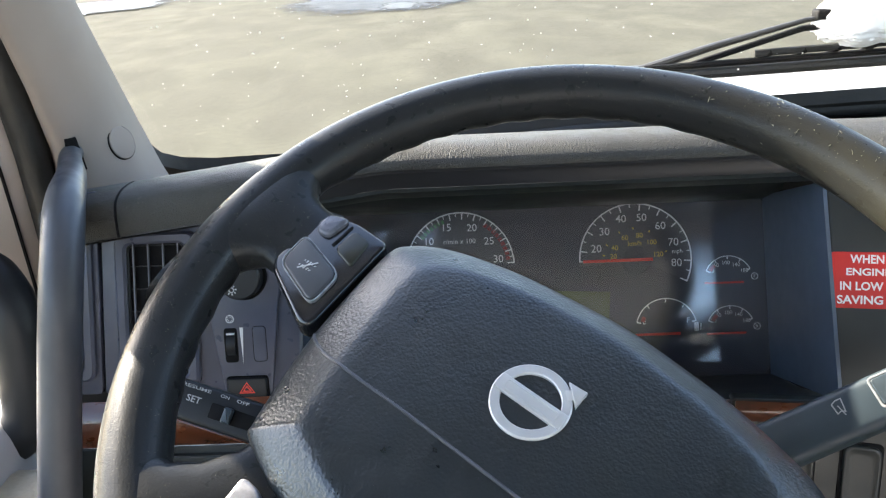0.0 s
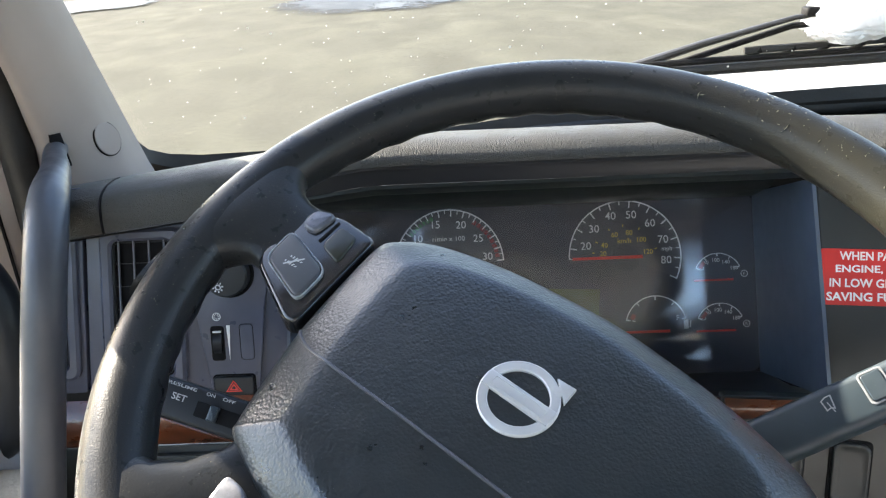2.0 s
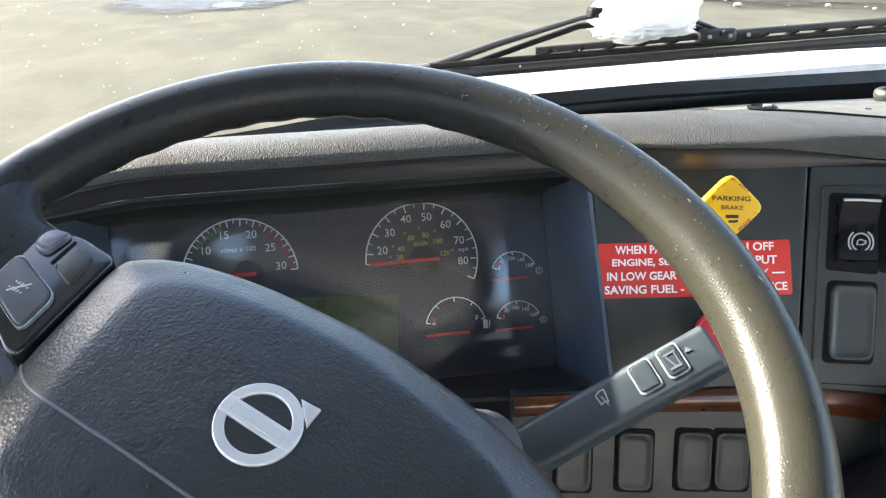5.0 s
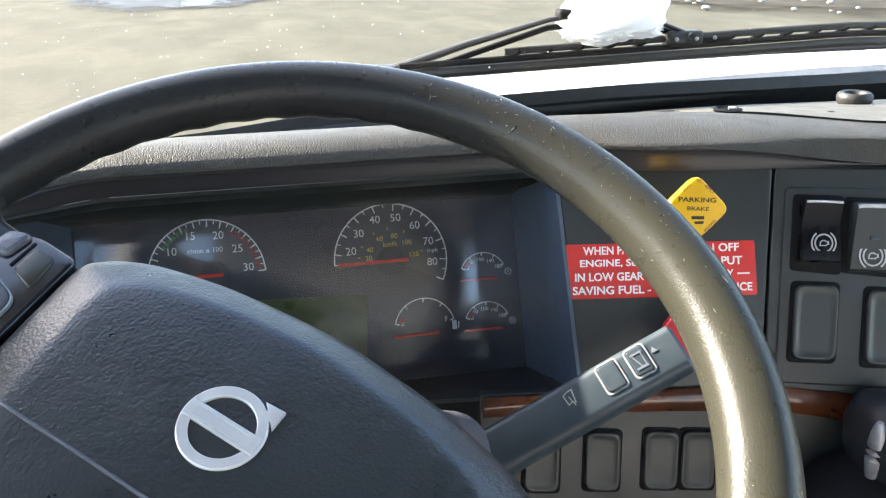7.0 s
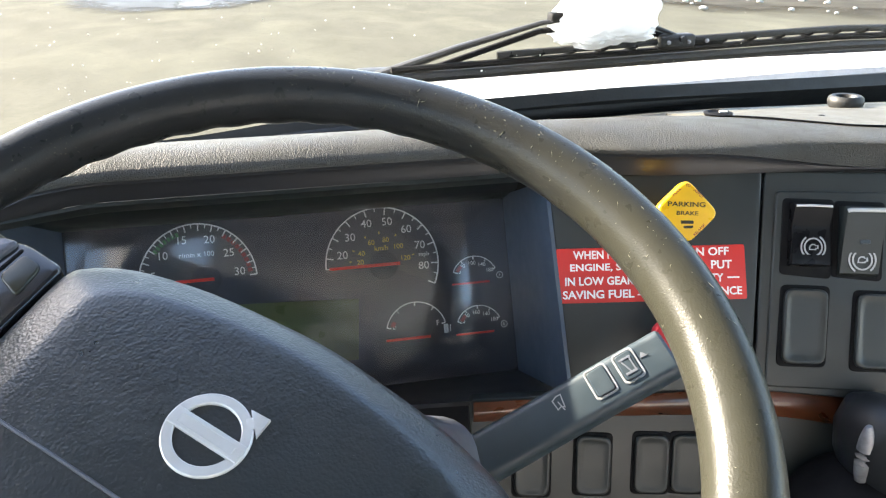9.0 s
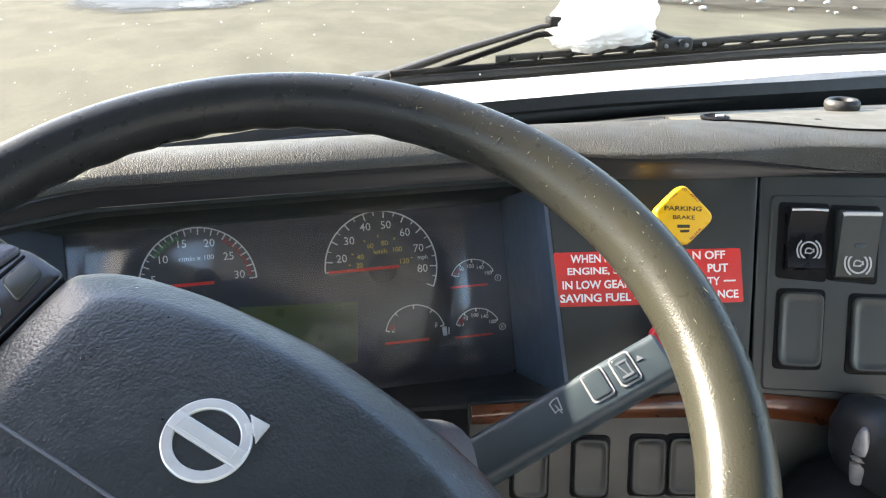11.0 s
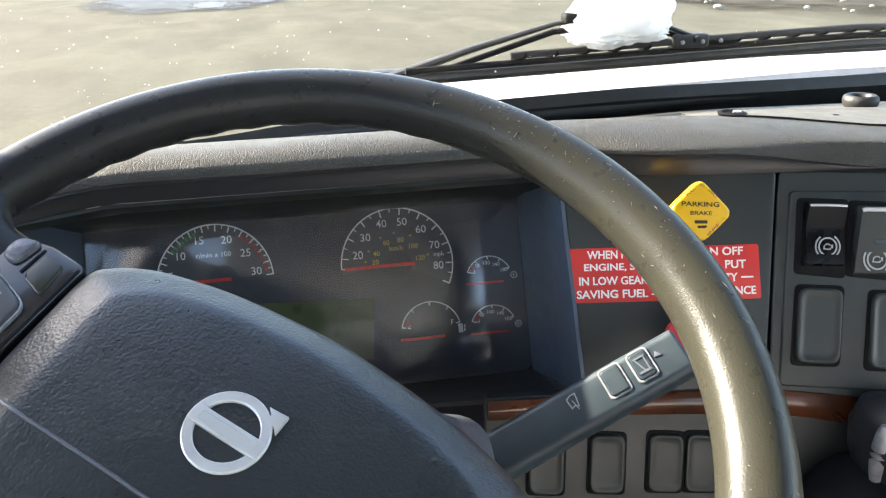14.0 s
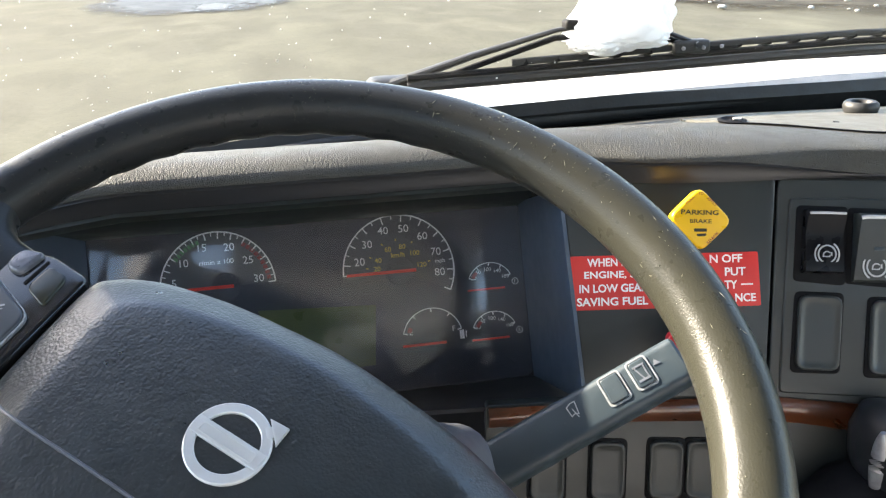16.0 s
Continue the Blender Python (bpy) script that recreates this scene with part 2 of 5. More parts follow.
FRAME = material("pale_door_frame_trim", (0.50, 0.44, 0.40), 0.6, var=0.06, var_scale=8, bump=0.2, bump_scale=1600, bump_dist=0.0003)
ROCKER_BLACK = material("black_rocker_plastic", (0.008, 0.008, 0.009), 0.30, spec=0.14)
PILLAR = material("warm_grey_pillar_trim", (0.245, 0.203, 0.180), 0.62, var=0.06, var_scale=8, bump=0.25, bump_scale=1600, bump_dist=0.0003)
LINING = material("pale_grey_cab_lining", (0.43, 0.43, 0.455), 0.8, var=0.1, var_scale=5)
CREAM = material("cream_vinyl", (0.55, 0.50, 0.40), 0.55, bump=0.6, bump_scale=260, bump_kind="leather", bump_dist=0.001)
HANDLE = material("grey_handle_plastic", (0.062, 0.065, 0.076), 0.42, var=0.12, bump=0.15, bump_scale=1200, bump_dist=0.0003)
COWL = material("white_cowl_paint", (0.50, 0.50, 0.50), 0.30, var=0.05, var_scale=20, spots=(0.4, 0.4, 0.42), spot_scale=60, spot_size=0.03)
SNOW = material("packed_snow", (0.90, 0.91, 0.93), 0.7, var=0.03, bump=0.7, bump_scale=120, bump_dist=0.003)
DIRT = material("dust_specks", (0.85, 0.83, 0.77), 0.5, var=0.1)
# bluish base puts the sky's reflection into the puddle's colour
WATER = material("sky_tinted_wet_tarmac", (0.071, 0.077, 0.084), 0.7, spec=0.05, var=0.25, var_scale=0.6, rough_var=0.12, bump=0.3, bump_scale=12, bump_dist=0.004)
ICE = material("thin_ice", (0.088, 0.093, 0.095), 0.6, spec=0.1, var=0.4, var_scale=2.0)
WET_BROWN = material("wet_brown_tarmac", (0.045, 0.041, 0.033), 0.9, spec=0.04, var=0.5, var_scale=0.8, bump=0.4, bump_scale=14, bump_dist=0.01)
GROUND = ground_material()


def patch_material(m, rx, ry, seed, ragged=0.9):
    """Fade a wet or icy patch out towards a ragged edge."""
    m = m.copy()
    n, l = m.node_tree.nodes, m.node_tree.links
    co, mp, ln = n.new("ShaderNodeTexCoord"), n.new("ShaderNodeMapping"), n.new("ShaderNodeVectorMath")
    mp.inputs["Scale"].default_value = (1 / rx, 1 / ry, 0)
    ln.operation = "LENGTH"
    l.new(co.outputs["Object"], mp.inputs["Vector"])
    l.new(mp.outputs[0], ln.inputs[0])
    mp2, no = n.new("ShaderNodeMapping"), n.new("ShaderNodeTexNoise")
    mp2.inputs["Scale"].default_value, mp2.inputs["Location"].default_value = (2.2 / rx, 2.2 / ry, 0), (seed, seed * 1.7, 0)
    no.inputs["Scale"].default_value, no.inputs["Detail"].default_value = 1.0, 9
    l.new(co.outputs["Object"], mp2.inputs["Vector"])
    l.new(mp2.outputs[0], no.inputs["Vector"])
    add, mr = n.new("ShaderNodeMath"), n.new("ShaderNodeMapRange")
    add.operation = "MULTIPLY_ADD"
    add.inputs[1].default_value = ragged
    l.new(no.outputs["Fac"], add.inputs[0])
    l.new(ln.outputs["Value"], add.inputs[2])
    mr.interpolation_type = "SMOOTHSTEP"
    mr.inputs["From Min"].default_value, mr.inputs["From Max"].default_value = 1.05 + ragged * 0.42, 0.66 + ragged * 0.42
    l.new(add.outputs[0], mr.inputs["Value"])
    l.new(mr.outputs[0], n["Principled BSDF"].inputs["Alpha"])
    return m

GLASS = glass_material("windscreen_glass", 0.6)
LENS = glass_material("gauge_lens", 1.9, (0.97, 0.97, 0.98), 0.075)


# ---- builders ----
def thing(name, m=None, label="", category="", group="", kind=""):
    ob = new(name)
    ob.empty_display_size = 0.02
    if m is not None:
        ob.matrix_world = m
    return tagged(ob, label, category, group, kind)


def part(name, bm, mat, parent=None, label="", angle=38):
    bmesh.ops.recalc_face_normals(bm, faces=bm.faces)
    for f in bm.faces:
        f.smooth = True
    for e in bm.edges:
        if len(e.link_faces) == 2 and e.calc_face_angle(0) > radians(angle):
            e.smooth = False
    me = bpy.data.meshes.new(name)
    bm.to_mesh(me)
    bm.free()
    me.materials.append(mat)
    ob = new(name, me)
    if parent is not None:
        ob.parent = parent
    if label:
        tagged(ob, label)
    return ob


def rect(cx, cy, w, h, r=0.002, n=5):
    pts = []
    for k, (sx, sy) in enumerate(((1, 1), (-1, 1), (-1, -1), (1, -1))):
        for i in range(n + 1):
            a = math.pi / 2 * (k + i / n)
            pts.append((cx + sx * (w / 2 - r) + r * math.cos(a), cy + sy * (h / 2 - r) + r * math.sin(a)))
    return pts


def rounded(poly, r, n=4):
    """A polygon with its corners rounded."""
    out, m = [], len(poly)
    for i in range(m):
        p, a, b = (Vector(poly[(i + k) % m]) for k in (0, -1, 1))
        ra = min(r, (a - p).length * 0.45)
        rb = min(r, (b - p).length * 0.45)
        s, e = p + (a - p).normalized() * ra, p + (b - p).normalized() * rb
        for k in range(n + 1):
            t = k / n
            out.append(tuple(s * (1 - t) ** 2 + p * 2 * t * (1 - t) + e * t * t))
    return out


def inset(poly, d):
    m, out = len(poly), []
    area = sum(poly[i][0] * poly[(i + 1) % m][1] - poly[(i + 1) % m][0] * poly[i][1] for i in range(m))
    s = 1 if area > 0 else -1
    for i in range(m):
        a, b = Vector(poly[i - 1]), Vector(poly[(i + 1) % m])
        t = (b - a).normalized()
        out.append((poly[i][0] - s * t.y * d, poly[i][1] + s * t.x * d))
    return out


def rings(loops, cap_start=True, cap_end=True, closed=False):
    bm = bmesh.new()
    vs = [[bm.verts.new(p) for p in lp] for lp in loops]
    n = len(vs[0])
    pairs = list(zip(vs, vs[1:])) + ([(vs[-1], vs[0])] if closed else [])
    for a, b in pairs:
        for i in range(n):
            bm.faces.new((a[i], a[(i + 1) % n], b[(i + 1) % n], b[i]))
    if not closed:
        if cap_start:
            bm.faces.new(vs[0][::-1])
        if cap_end:
            bm.faces.new(vs[-1])
    return bm


def slab(poly, z0, z1, bev=0.0008):
    """A plate with rounded front edges."""
    lp = [[(x, y, z0) for x, y in poly], [(x, y, z1 - bev) for x, y in poly]]
    for k in (0.35, 0.75, 1.0):
        lp.append([(x, y, z1 - bev + bev * math.sin(k * math.pi / 2)) for x, y in inset(poly, bev * (1 - math.cos(k * math.pi / 2)))])
    return rings(lp)


def frame_slab(outer, inner, z0, z1, bev=0.0006):
    """A flat rim round an opening: outer and inner have as many points."""
    lp = [[(x, y, z0) for x, y in outer], [(x, y, z1 - bev) for x, y in outer], [(x, y, z1) for x, y in inset(outer, bev)],
          [(x, y, z1) for x, y in inset(inner, -bev)], [(x, y, z1 - bev) for x, y in inner], [(x, y, z0) for x, y in inner]]
    return rings(lp, closed=True)


def tube(pts, rad, n=14, flat=1.0, up=Vector((0, 0, 1))):
    pts = [Vector(p) for p in pts]
    if not isinstance(rad, (list, tuple)):
        rad = [rad] * len(pts)
    lp = []
    for i, p in enumerate(pts):
        d = (pts[min(i + 1, len(pts) - 1)] - pts[max(i - 1, 0)]).normalized()
        s = d.cross(up)
        s = s.normalized() if s.length > 1e-4 else Vector((1, 0, 0))
        w = s.cross(d).normalized()
        lp.append([p + s * (rad[i] * math.cos(2 * math.pi * k / n)) + w * (rad[i] * flat * math.sin(2 * math.pi * k / n)) for k in range(n)])
    return rings(lp)


def curve_pts(ctrl, steps=8):
    """A smooth line through the control points."""
    c = [Vector(p) for p in ctrl]
    out = []
    for i in range(len(c) - 1):
        p0, p1, p2, p3 = c[max(i - 1, 0)], c[i], c[i + 1], c[min(i + 2, len(c) - 1)]
        for k in range(steps):
            t = k / steps
            out.append(0.5 * ((2 * p1) + (p2 - p0) * t + (2 * p0 - 5 * p1 + 4 * p2 - p3) * t * t + (3 * p1 - p0 - 3 * p2 + p3) * t ** 3))
    return out + [c[-1]]


def loop_pts(ctrl, steps=6):
    c = [Vector(p) for p in ctrl]
    m, out = len(c), []
    for i in range(m):
        p0, p1, p2, p3 = c[i - 1], c[i], c[(i + 1) % m], c[(i + 2) % m]
        for k in range(steps):
            t = k / steps
            out.append(0.5 * ((2 * p1) + (p2 - p0) * t + (2 * p0 - 5 * p1 + 4 * p2 - p3) * t * t + (3 * p1 - p0 - 3 * p2 + p3) * t ** 3))
    return out


def lathe(profile, n=40, cx=0.0, cy=0.0):
    """A turned body about local z, from (radius, height) pairs."""
    return rings([[(cx + r * math.cos(2 * math.pi * k / n), cy + r * math.sin(2 * math.pi * k / n), z) for k in range(n)] for r, z in profile])


def box(x0, x1, y0, y1, z0, z1, bev=0.0):
    bm = bmesh.new()
    bmesh.ops.create_cube(bm, size=1.0, matrix=Matrix.Translation(((x0 + x1) / 2, (y0 + y1) / 2, (z0 + z1) / 2)) @ Matrix.Diagonal((x1 - x0, y1 - y0, z1 - z0, 1)))
    if bev:
        bmesh.ops.bevel(bm, geom=list(bm.edges), offset=bev, segments=3, profile=0.5, affect="EDGES")
    return bm


def sheet(grid):
    """A surface from rows of points."""
    bm = bmesh.new()
    vs = [[bm.verts.new(p) for p in row] for row in grid]
    for a, b in zip(vs, vs[1:]):
        for i in range(len(a) - 1):
            bm.faces.new((a[i], a[i + 1], b[i + 1], b[i]))
    return bm


def thick(bm, t):
    """Give a surface a thickness, to the side against its normals."""
    bmesh.ops.recalc_face_normals(bm, faces=bm.faces)
    bmesh.ops.solidify(bm, geom=list(bm.faces), thickness=t)
    return bm


def arc(cx, cy, r0, r1, a0, a1, z0, z1, n=None):
    n = n or max(3, int(abs(a1 - a0) / 4))
    lp = []
    for k in range(n + 1):
        a = radians(a0 + (a1 - a0) * k / n)
        c, s = math.cos(a), math.sin(a)
        lp.append([(cx + r0 * c, cy + r0 * s, z0), (cx + r1 * c, cy + r1 * s, z0), (cx + r1 * c, cy + r1 * s, z1), (cx + r0 * c, cy + r0 * s, z1)])
    return rings(lp)


def joined(bms):
    out = bmesh.new()
    for b in bms:
        me = bpy.data.meshes.new("tmp")
        b.to_mesh(me)
        b.free()
        out.from_mesh(me)
        bpy.data.meshes.remove(me)
    return out


def words(name, text, parent, mat, x, y, z, size, turn=0.0, width=None, extrude=0.00012, label="", heavy=0.012):
    cu = bpy.data.curves.new(name, "FONT")
    cu.body, cu.size, cu.align_x, cu.align_y, cu.extrude, cu.resolution_u = text, 1.0, "CENTER", "CENTER", 0.0, 3
    cu.offset = heavy
    tmp = new(name, cu)
    bpy.context.view_layer.update()
    me = bpy.data.meshes.new_from_object(tmp.evaluated_get(bpy.context.evaluated_depsgraph_get()))
    bpy.data.objects.remove(tmp)
    bpy.data.curves.remove(cu)
    co = np.array([v.co for v in me.vertices])
    lo, hi = co.min(0), co.max(0)
    k = size / max(1e-6, hi[1] - lo[1])
    kx = width / max(1e-6, hi[0] - lo[0]) if width else k
    mid = (lo + hi) / 2
    for v in me.vertices:
        v.co = ((v.co.x - mid[0]) * kx, (v.co.y - mid[1]) * k, 0)
    bm = bmesh.new()
    bm.from_mesh(me)
    bpy.data.meshes.remove(me)
    got = bmesh.ops.extrude_face_region(bm, geom=list(bm.faces))
    bmesh.ops.translate(bm, verts=[g for g in got["geom"] if isinstance(g, bmesh.types.BMVert)], vec=(0, 0, extrude))
    bmesh.ops.transform(bm, matrix=Matrix.Translation((x, y, z)) @ Matrix.Rotation(radians(turn), 4, "Z"), verts=bm.verts)
    return part(name, bm, mat, parent, label)


def smooth(a, b, x):
    t = max(0.0, min(1.0, (x - a) / (b - a)))
    return t * t * (3 - 2 * t)


def plane_m(origin, tilt, yaw):
    """A frame on a sloping panel: x to the right, y up the panel, z out of it towards the driver."""
    a, b = radians(tilt), radians(yaw)
    u = Vector((math.cos(b), math.sin(b), 0))
    f = Vector((-math.sin(b), math.cos(b), 0))
    v = f * math.sin(a) + Vector((0, 0, math.cos(a)))
    m = Matrix((u, v, u.cross(v))).transposed().to_4x4()
    return Matrix.Translation(origin) @ m


def mm(poly):
    return [(x / 1000, y / 1000) for x, y in poly]


CLUSTER = plane_m((0.105, 0.693, 2.125), 22, 0)
RIGHT = plane_m((0.262, 0.567, 2.176), 22, -10)
LOWER = plane_m((0.262, 0.530, 2.070), 12, -8)
LEFT = plane_m((-0.194, 0.605, 2.100), 12, 0)
WHEEL = Matrix.Translation((0.0566, 0.3684, 2.1866)) @ Matrix(((1, 0, 0), (0, math.cos(radians(31.5)), -math.sin(radians(31.5))), (0, math.sin(radians(31.5)), math.cos(radians(31.5))))).to_4x4() @ Matrix.Rotation(radians(-41), 4, "Z")


# ---- the yard outside ----
def build_ground():
    xs = [-2500, -400, -100] + [i * 4.0 for i in range(-15, 16)] + [100, 400, 2500]
    ys = [-2500, -300, -60] + [i * 4.0 for i in range(-5, 22)] + [120, 400, 2500]
    grid = [[(x, y, 0.03 * noise.noise(Vector((x, y, 0)) * 0.07)) for x in xs] for y in ys]
    tagged(part("ground", sheet(grid), GROUND), "pale dry salted tarmac yard with faint tyre tracks", "ground", kind="structure")


def blot(name, cx, cy, rx, ry, mat, label, seed, z=0.045, ragged=0.9, n=64):
    pts = [(1.35 * rx * math.cos(2 * math.pi * k / n), 1.35 * ry * math.sin(2 * math.pi * k / n)) for k in range(n)]
    bm = rings([[(0.3 * x, 0.3 * y, 0.0) for x, y in pts], [(x, y, 0.0) for x, y in pts]], True, False)
    ob = part(name, bm, patch_material(mat, rx, ry, seed, ragged))
    ob.location = (cx, cy, z)
    return tagged(ob, label, name.split("_")[0], kind="structure")


def build_yard():
    build_ground()
    blot("puddle", -3.2, 37.5, 4.6, 7.5, WATER, "shallow puddle on the pale yard with the sky's blue painted in", 1.3)
    blot("ice_patch", -2.2, 33.6, 1.0, 2.4, ICE, "broken pale ice in the puddle", 4.2, 0.06, 1.4)
    blot("ice_patch", -17.5, 43.0, 4.2, 8.0, ICE, "pale blue sheet of ice on the yard", 7.7, 0.06, 1.2)
    blot("wet_patch", 20.5, 30.0, 9.0, 10.5, WET_BROWN, "dark wet brown patch of tarmac", 2.1, ragged=0.7)
    rnd = random.Random(5)
    for i in range(14):
        x, y = 13.5 + rnd.random() * 5, 22.0 + rnd.random() * 6
        s = 0.05 + 0.09 * rnd.random()
        bm = bmesh.new()
        bmesh.ops.create_icosphere(bm, subdivisions=2, radius=s)
        for v in bm.verts:
            v.co *= 1 + 0.35 * noise.noise(v.co * 9 + Vector((i, 0, 0)))
            v.co.z *= 0.6
        bmesh.ops.translate(bm, verts=bm.verts, vec=(x, y, 0.05 + s * 0.3))
        tagged(part("snow_lump", bm, DIRTY_SNOW), "small dirty white lump of snow on wet tarmac", "snow lump", "snow lumps on the yard")


build_yard()


# ---- the cab shell ----
def glass_y(x, z):
    """How far ahead the windscreen lies at that place."""
    bow = 0.30 * max(0.0, -0.10 - x) ** 1.35 + 0.05 * max(0.0, x - 0.75) ** 2
    return 0.885 - 0.62 * (z - 2.215) - bow * 1.9


def build_shell():
    shell_z = 3.45
    # roof, floor, walls behind and beside
    tagged(part("ceiling", box(-0.75, 1.65, -1.15, 0.55, shell_z, shell_z + 0.05), HEADLINING), "grey cab headlining", "ceiling", kind="structure")
    tagged(part("floor", box(-0.75, 1.65, -1.15, 1.0, 1.15, 1.2), DASH), "dark grey rubber cab floor", "floor", kind="structure")
    # unseen rear openings, added to give bright reflections in the gauge lens
    tagged(part("wall_back", joined([box(-0.75, 1.65, -1.15, -1.10, 1.2, 2.44), box(-0.75, 1.65, -1.15, -1.10, 3.22, shell_z), box(-0.75, -0.68, -1.15, -1.10, 2.44, 3.22), box(-0.42, 0.66, -1.15, -1.10, 2.44, 3.22), box(0.66, 0.98, -1.15, -1.10, 2.92, 3.22), box(0.98, 1.65, -1.15, -1.10, 2.44, 3.22)]), LINING), "pale grey rear wall of the cab with openings added for lens reflections", "wall", kind="structure")
    tagged(part("wall_front", box(-0.75, 1.65, 0.99, 1.03, 1.2, 2.11), BLACK), "black bulkhead under the windscreen", "wall", kind="structure")
    # roof front above the windscreen
    tagged(part("wall_header", box(-0.75, 1.65, 0.30, 0.55, 3.02, shell_z), LINING), "pale grey panel above the windscreen", "wall", kind="structure")
    # right side with a window opening
    right = [box(1.55, 1.62, -1.1, 1.0, 1.2, 2.05), box(1.55, 1.62, -1.1, -0.85, 2.05, shell_z), box(1.55, 1.62, -0.85, 0.6, 3.02, shell_z)]
    tagged(part("wall_right", joined(right), LINING), "pale grey far door with a window opening", "wall", kind="structure")
    left = [box(-0.75, -0.68, -1.1, -0.85, 2.05, shell_z), box(-0.75, -0.68, -0.85, 0.55, 3.02, shell_z), box(-0.75, -0.68, -1.1, -0.6, 1.2, 2.05)]
    tagged(part("wall_left", joined(left), LINING), "pale grey cab side with a window opening", "wall", kind="structure")


build_shell()


def build_pillar():
    p = thing("pillar_left", None, "warm grey plastic trim on the windscreen pillar", "pillar", kind="structure")
    # sections from the foot upwards: the inner edge by the glass, the front of the slot side, the outer edge
    spec = [((-0.268, 0.745, 2.160), (-0.305, 0.685, 2.150), (-0.362, 0.720, 2.150)),
            ((-0.289, 0.745, 2.205), (-0.320, 0.684, 2.200), (-0.358, 0.708, 2.195)),
            ((-0.304, 0.742, 2.251), (-0.328, 0.680, 2.250), (-0.351, 0.696, 2.245)),
            ((-0.309, 0.708, 2.310), (-0.331, 0.650, 2.310), (-0.347, 0.668, 2.305)),
            ((-0.313, 0.668, 2.375), (-0.334, 0.615, 2.375), (-0.344, 0.634, 2.370)),
            ((-0.345, 0.500, 2.650), (-0.376, 0.452, 2.650), (-0.390, 0.472, 2.650)),
            ((-0.405, 0.270, 3.040), (-0.440, 0.222, 3.040), (-0.452, 0.245, 3.040))]
    loops = []
    for a, m, c in spec:
        a, m, c = Vector(a), Vector(m), Vector(c)
        q = []
        for k in range(9):
            t = k / 8
            q.append(a * (1 - t) ** 2 + (m + (m - (a + c) / 2) * 0.55) * 2 * t * (1 - t) + c * t * t)
        q += [c + Vector((-0.01, 0.06, 0)), a + Vector((-0.005, 0.05, 0))]
        loops.append(q)
    part("trim_panel", rings(loops), PILLAR, p)
    m = Matrix.Translation((-0.3048, 0.7322, 2.2423)) @ Vector((0.907, -0.325, 0.262)).to_track_quat("Z", "Y").to_matrix().to_4x4()
    cap = lathe([(0.0001, -0.004), (0.0148, -0.004), (0.0148, 0.0017), (0.0144, 0.0022), (0.010, 0.0025), (0.0001, 0.0026)], 36)
    bmesh.ops.transform(cap, matrix=m, verts=cap.verts)
    part("screw_cap", cap, PILLAR, p, "round grey screw cap")
    gap = lathe([(0.0147, -0.003), (0.0147, 0.0016), (0.0155, 0.0014), (0.0155, -0.003)], 36)
    bmesh.ops.transform(gap, matrix=m, verts=gap.verts)
    part("cap_groove", gap, BLACK, p)
    # black door seal beside the trim, and the door's window frame
    s = thing("door_seal", None, "black rubber door seal along the pillar", "seal", kind="structure")
    part("seal_strip", tube(curve_pts([(-0.388, 0.735, 2.10), (-0.370, 0.705, 2.20), (-0.364, 0.678, 2.30), (-0.364, 0.640, 2.39), (-0.406, 0.49, 2.65), (-0.471, 0.26, 3.04)]), 0.015, 10), RUBBER, s)


build_pillar()


def build_door():
    d = thing("door_1", None, "grey and cream cab door with dark pull", "door", kind="structure")
    # broad window frame: from the seal back to its rear edge, where the side glass begins
    front = curve_pts([(-0.398, 0.745, 2.0), (-0.386, 0.712, 2.15), (-0.380, 0.684, 2.28), (-0.380, 0.645, 2.38), (-0.422, 0.492, 2.65), (-0.487, 0.262, 3.04)], 6)
    loops = []
    for p in front:
        loops.append([p + Vector(v) for v in ((0.002, 0.012, 0), (0.004, 0.004, 0), (0.001, -0.006, 0), (-0.006, -0.014, 0), (-0.034, -0.050, 0), (-0.052, -0.066, 0), (-0.060, -0.070, 0), (-0.068, -0.066, 0), (-0.070, -0.050, 0), (-0.040, 0.012, 0))])
    part("window_frame", rings(loops), FRAME, d, "pale warm grey window frame", 60)
    part("frame_groove", tube([p + Vector((-0.0075, -0.0165, 0)) for p in front], 0.0016, 6), BLACK, d, "dark joint in the window frame")
    part("door_panel", box(-0.75, -0.43, -0.6, 0.60, 1.25, 2.05, 0.03), DASH, d)
    part("arm_rest", box(-0.47, -0.312, -0.4, 0.565, 1.92, 2.026, 0.022), CREAM, d, "cream grained vinyl arm rest")
    part("door_pull", tube(curve_pts([(-0.400, 0.62, 2.172), (-0.372, 0.60, 2.170), (-0.354, 0.588, 2.145), (-0.352, 0.582, 2.10), (-0.358, 0.578, 2.05), (-0.39, 0.57, 2.02)], 7), [0.012, 0.013, 0.014, 0.016, 0.017, 0.018, 0.019] + [0.020] * 22 + [0.019, 0.018, 0.017, 0.016, 0.015, 0.014, 0.013], 14), STALK_DARK, d, "black plastic door pull")
    part("lower_lining", box(-0.52, -0.360, 0.40, 0.625, 1.90, 2.060, 0.02), LINING, d, "pale grey door lining")
    part("upper_panel", box(-0.52, -0.400, 0.30, 0.69, 2.00, 2.068, 0.02), CREAM, d, "cream upper door lining")


build_door()


def edge_z(x):
    """The lower edge of the clear glass."""
    return float(np.interp(x, [-0.345, -0.335, -0.32, -0.312, -0.301, -0.285, -0.256, -0.18, 0.0, 0.10, 0.29, 0.73, 1.2], [2.33, 2.30, 2.262, 2.232, 2.2125, 2.204, 2.198, 2.192, 2.207, 2.2205, 2.231, 2.2475, 2.255]))


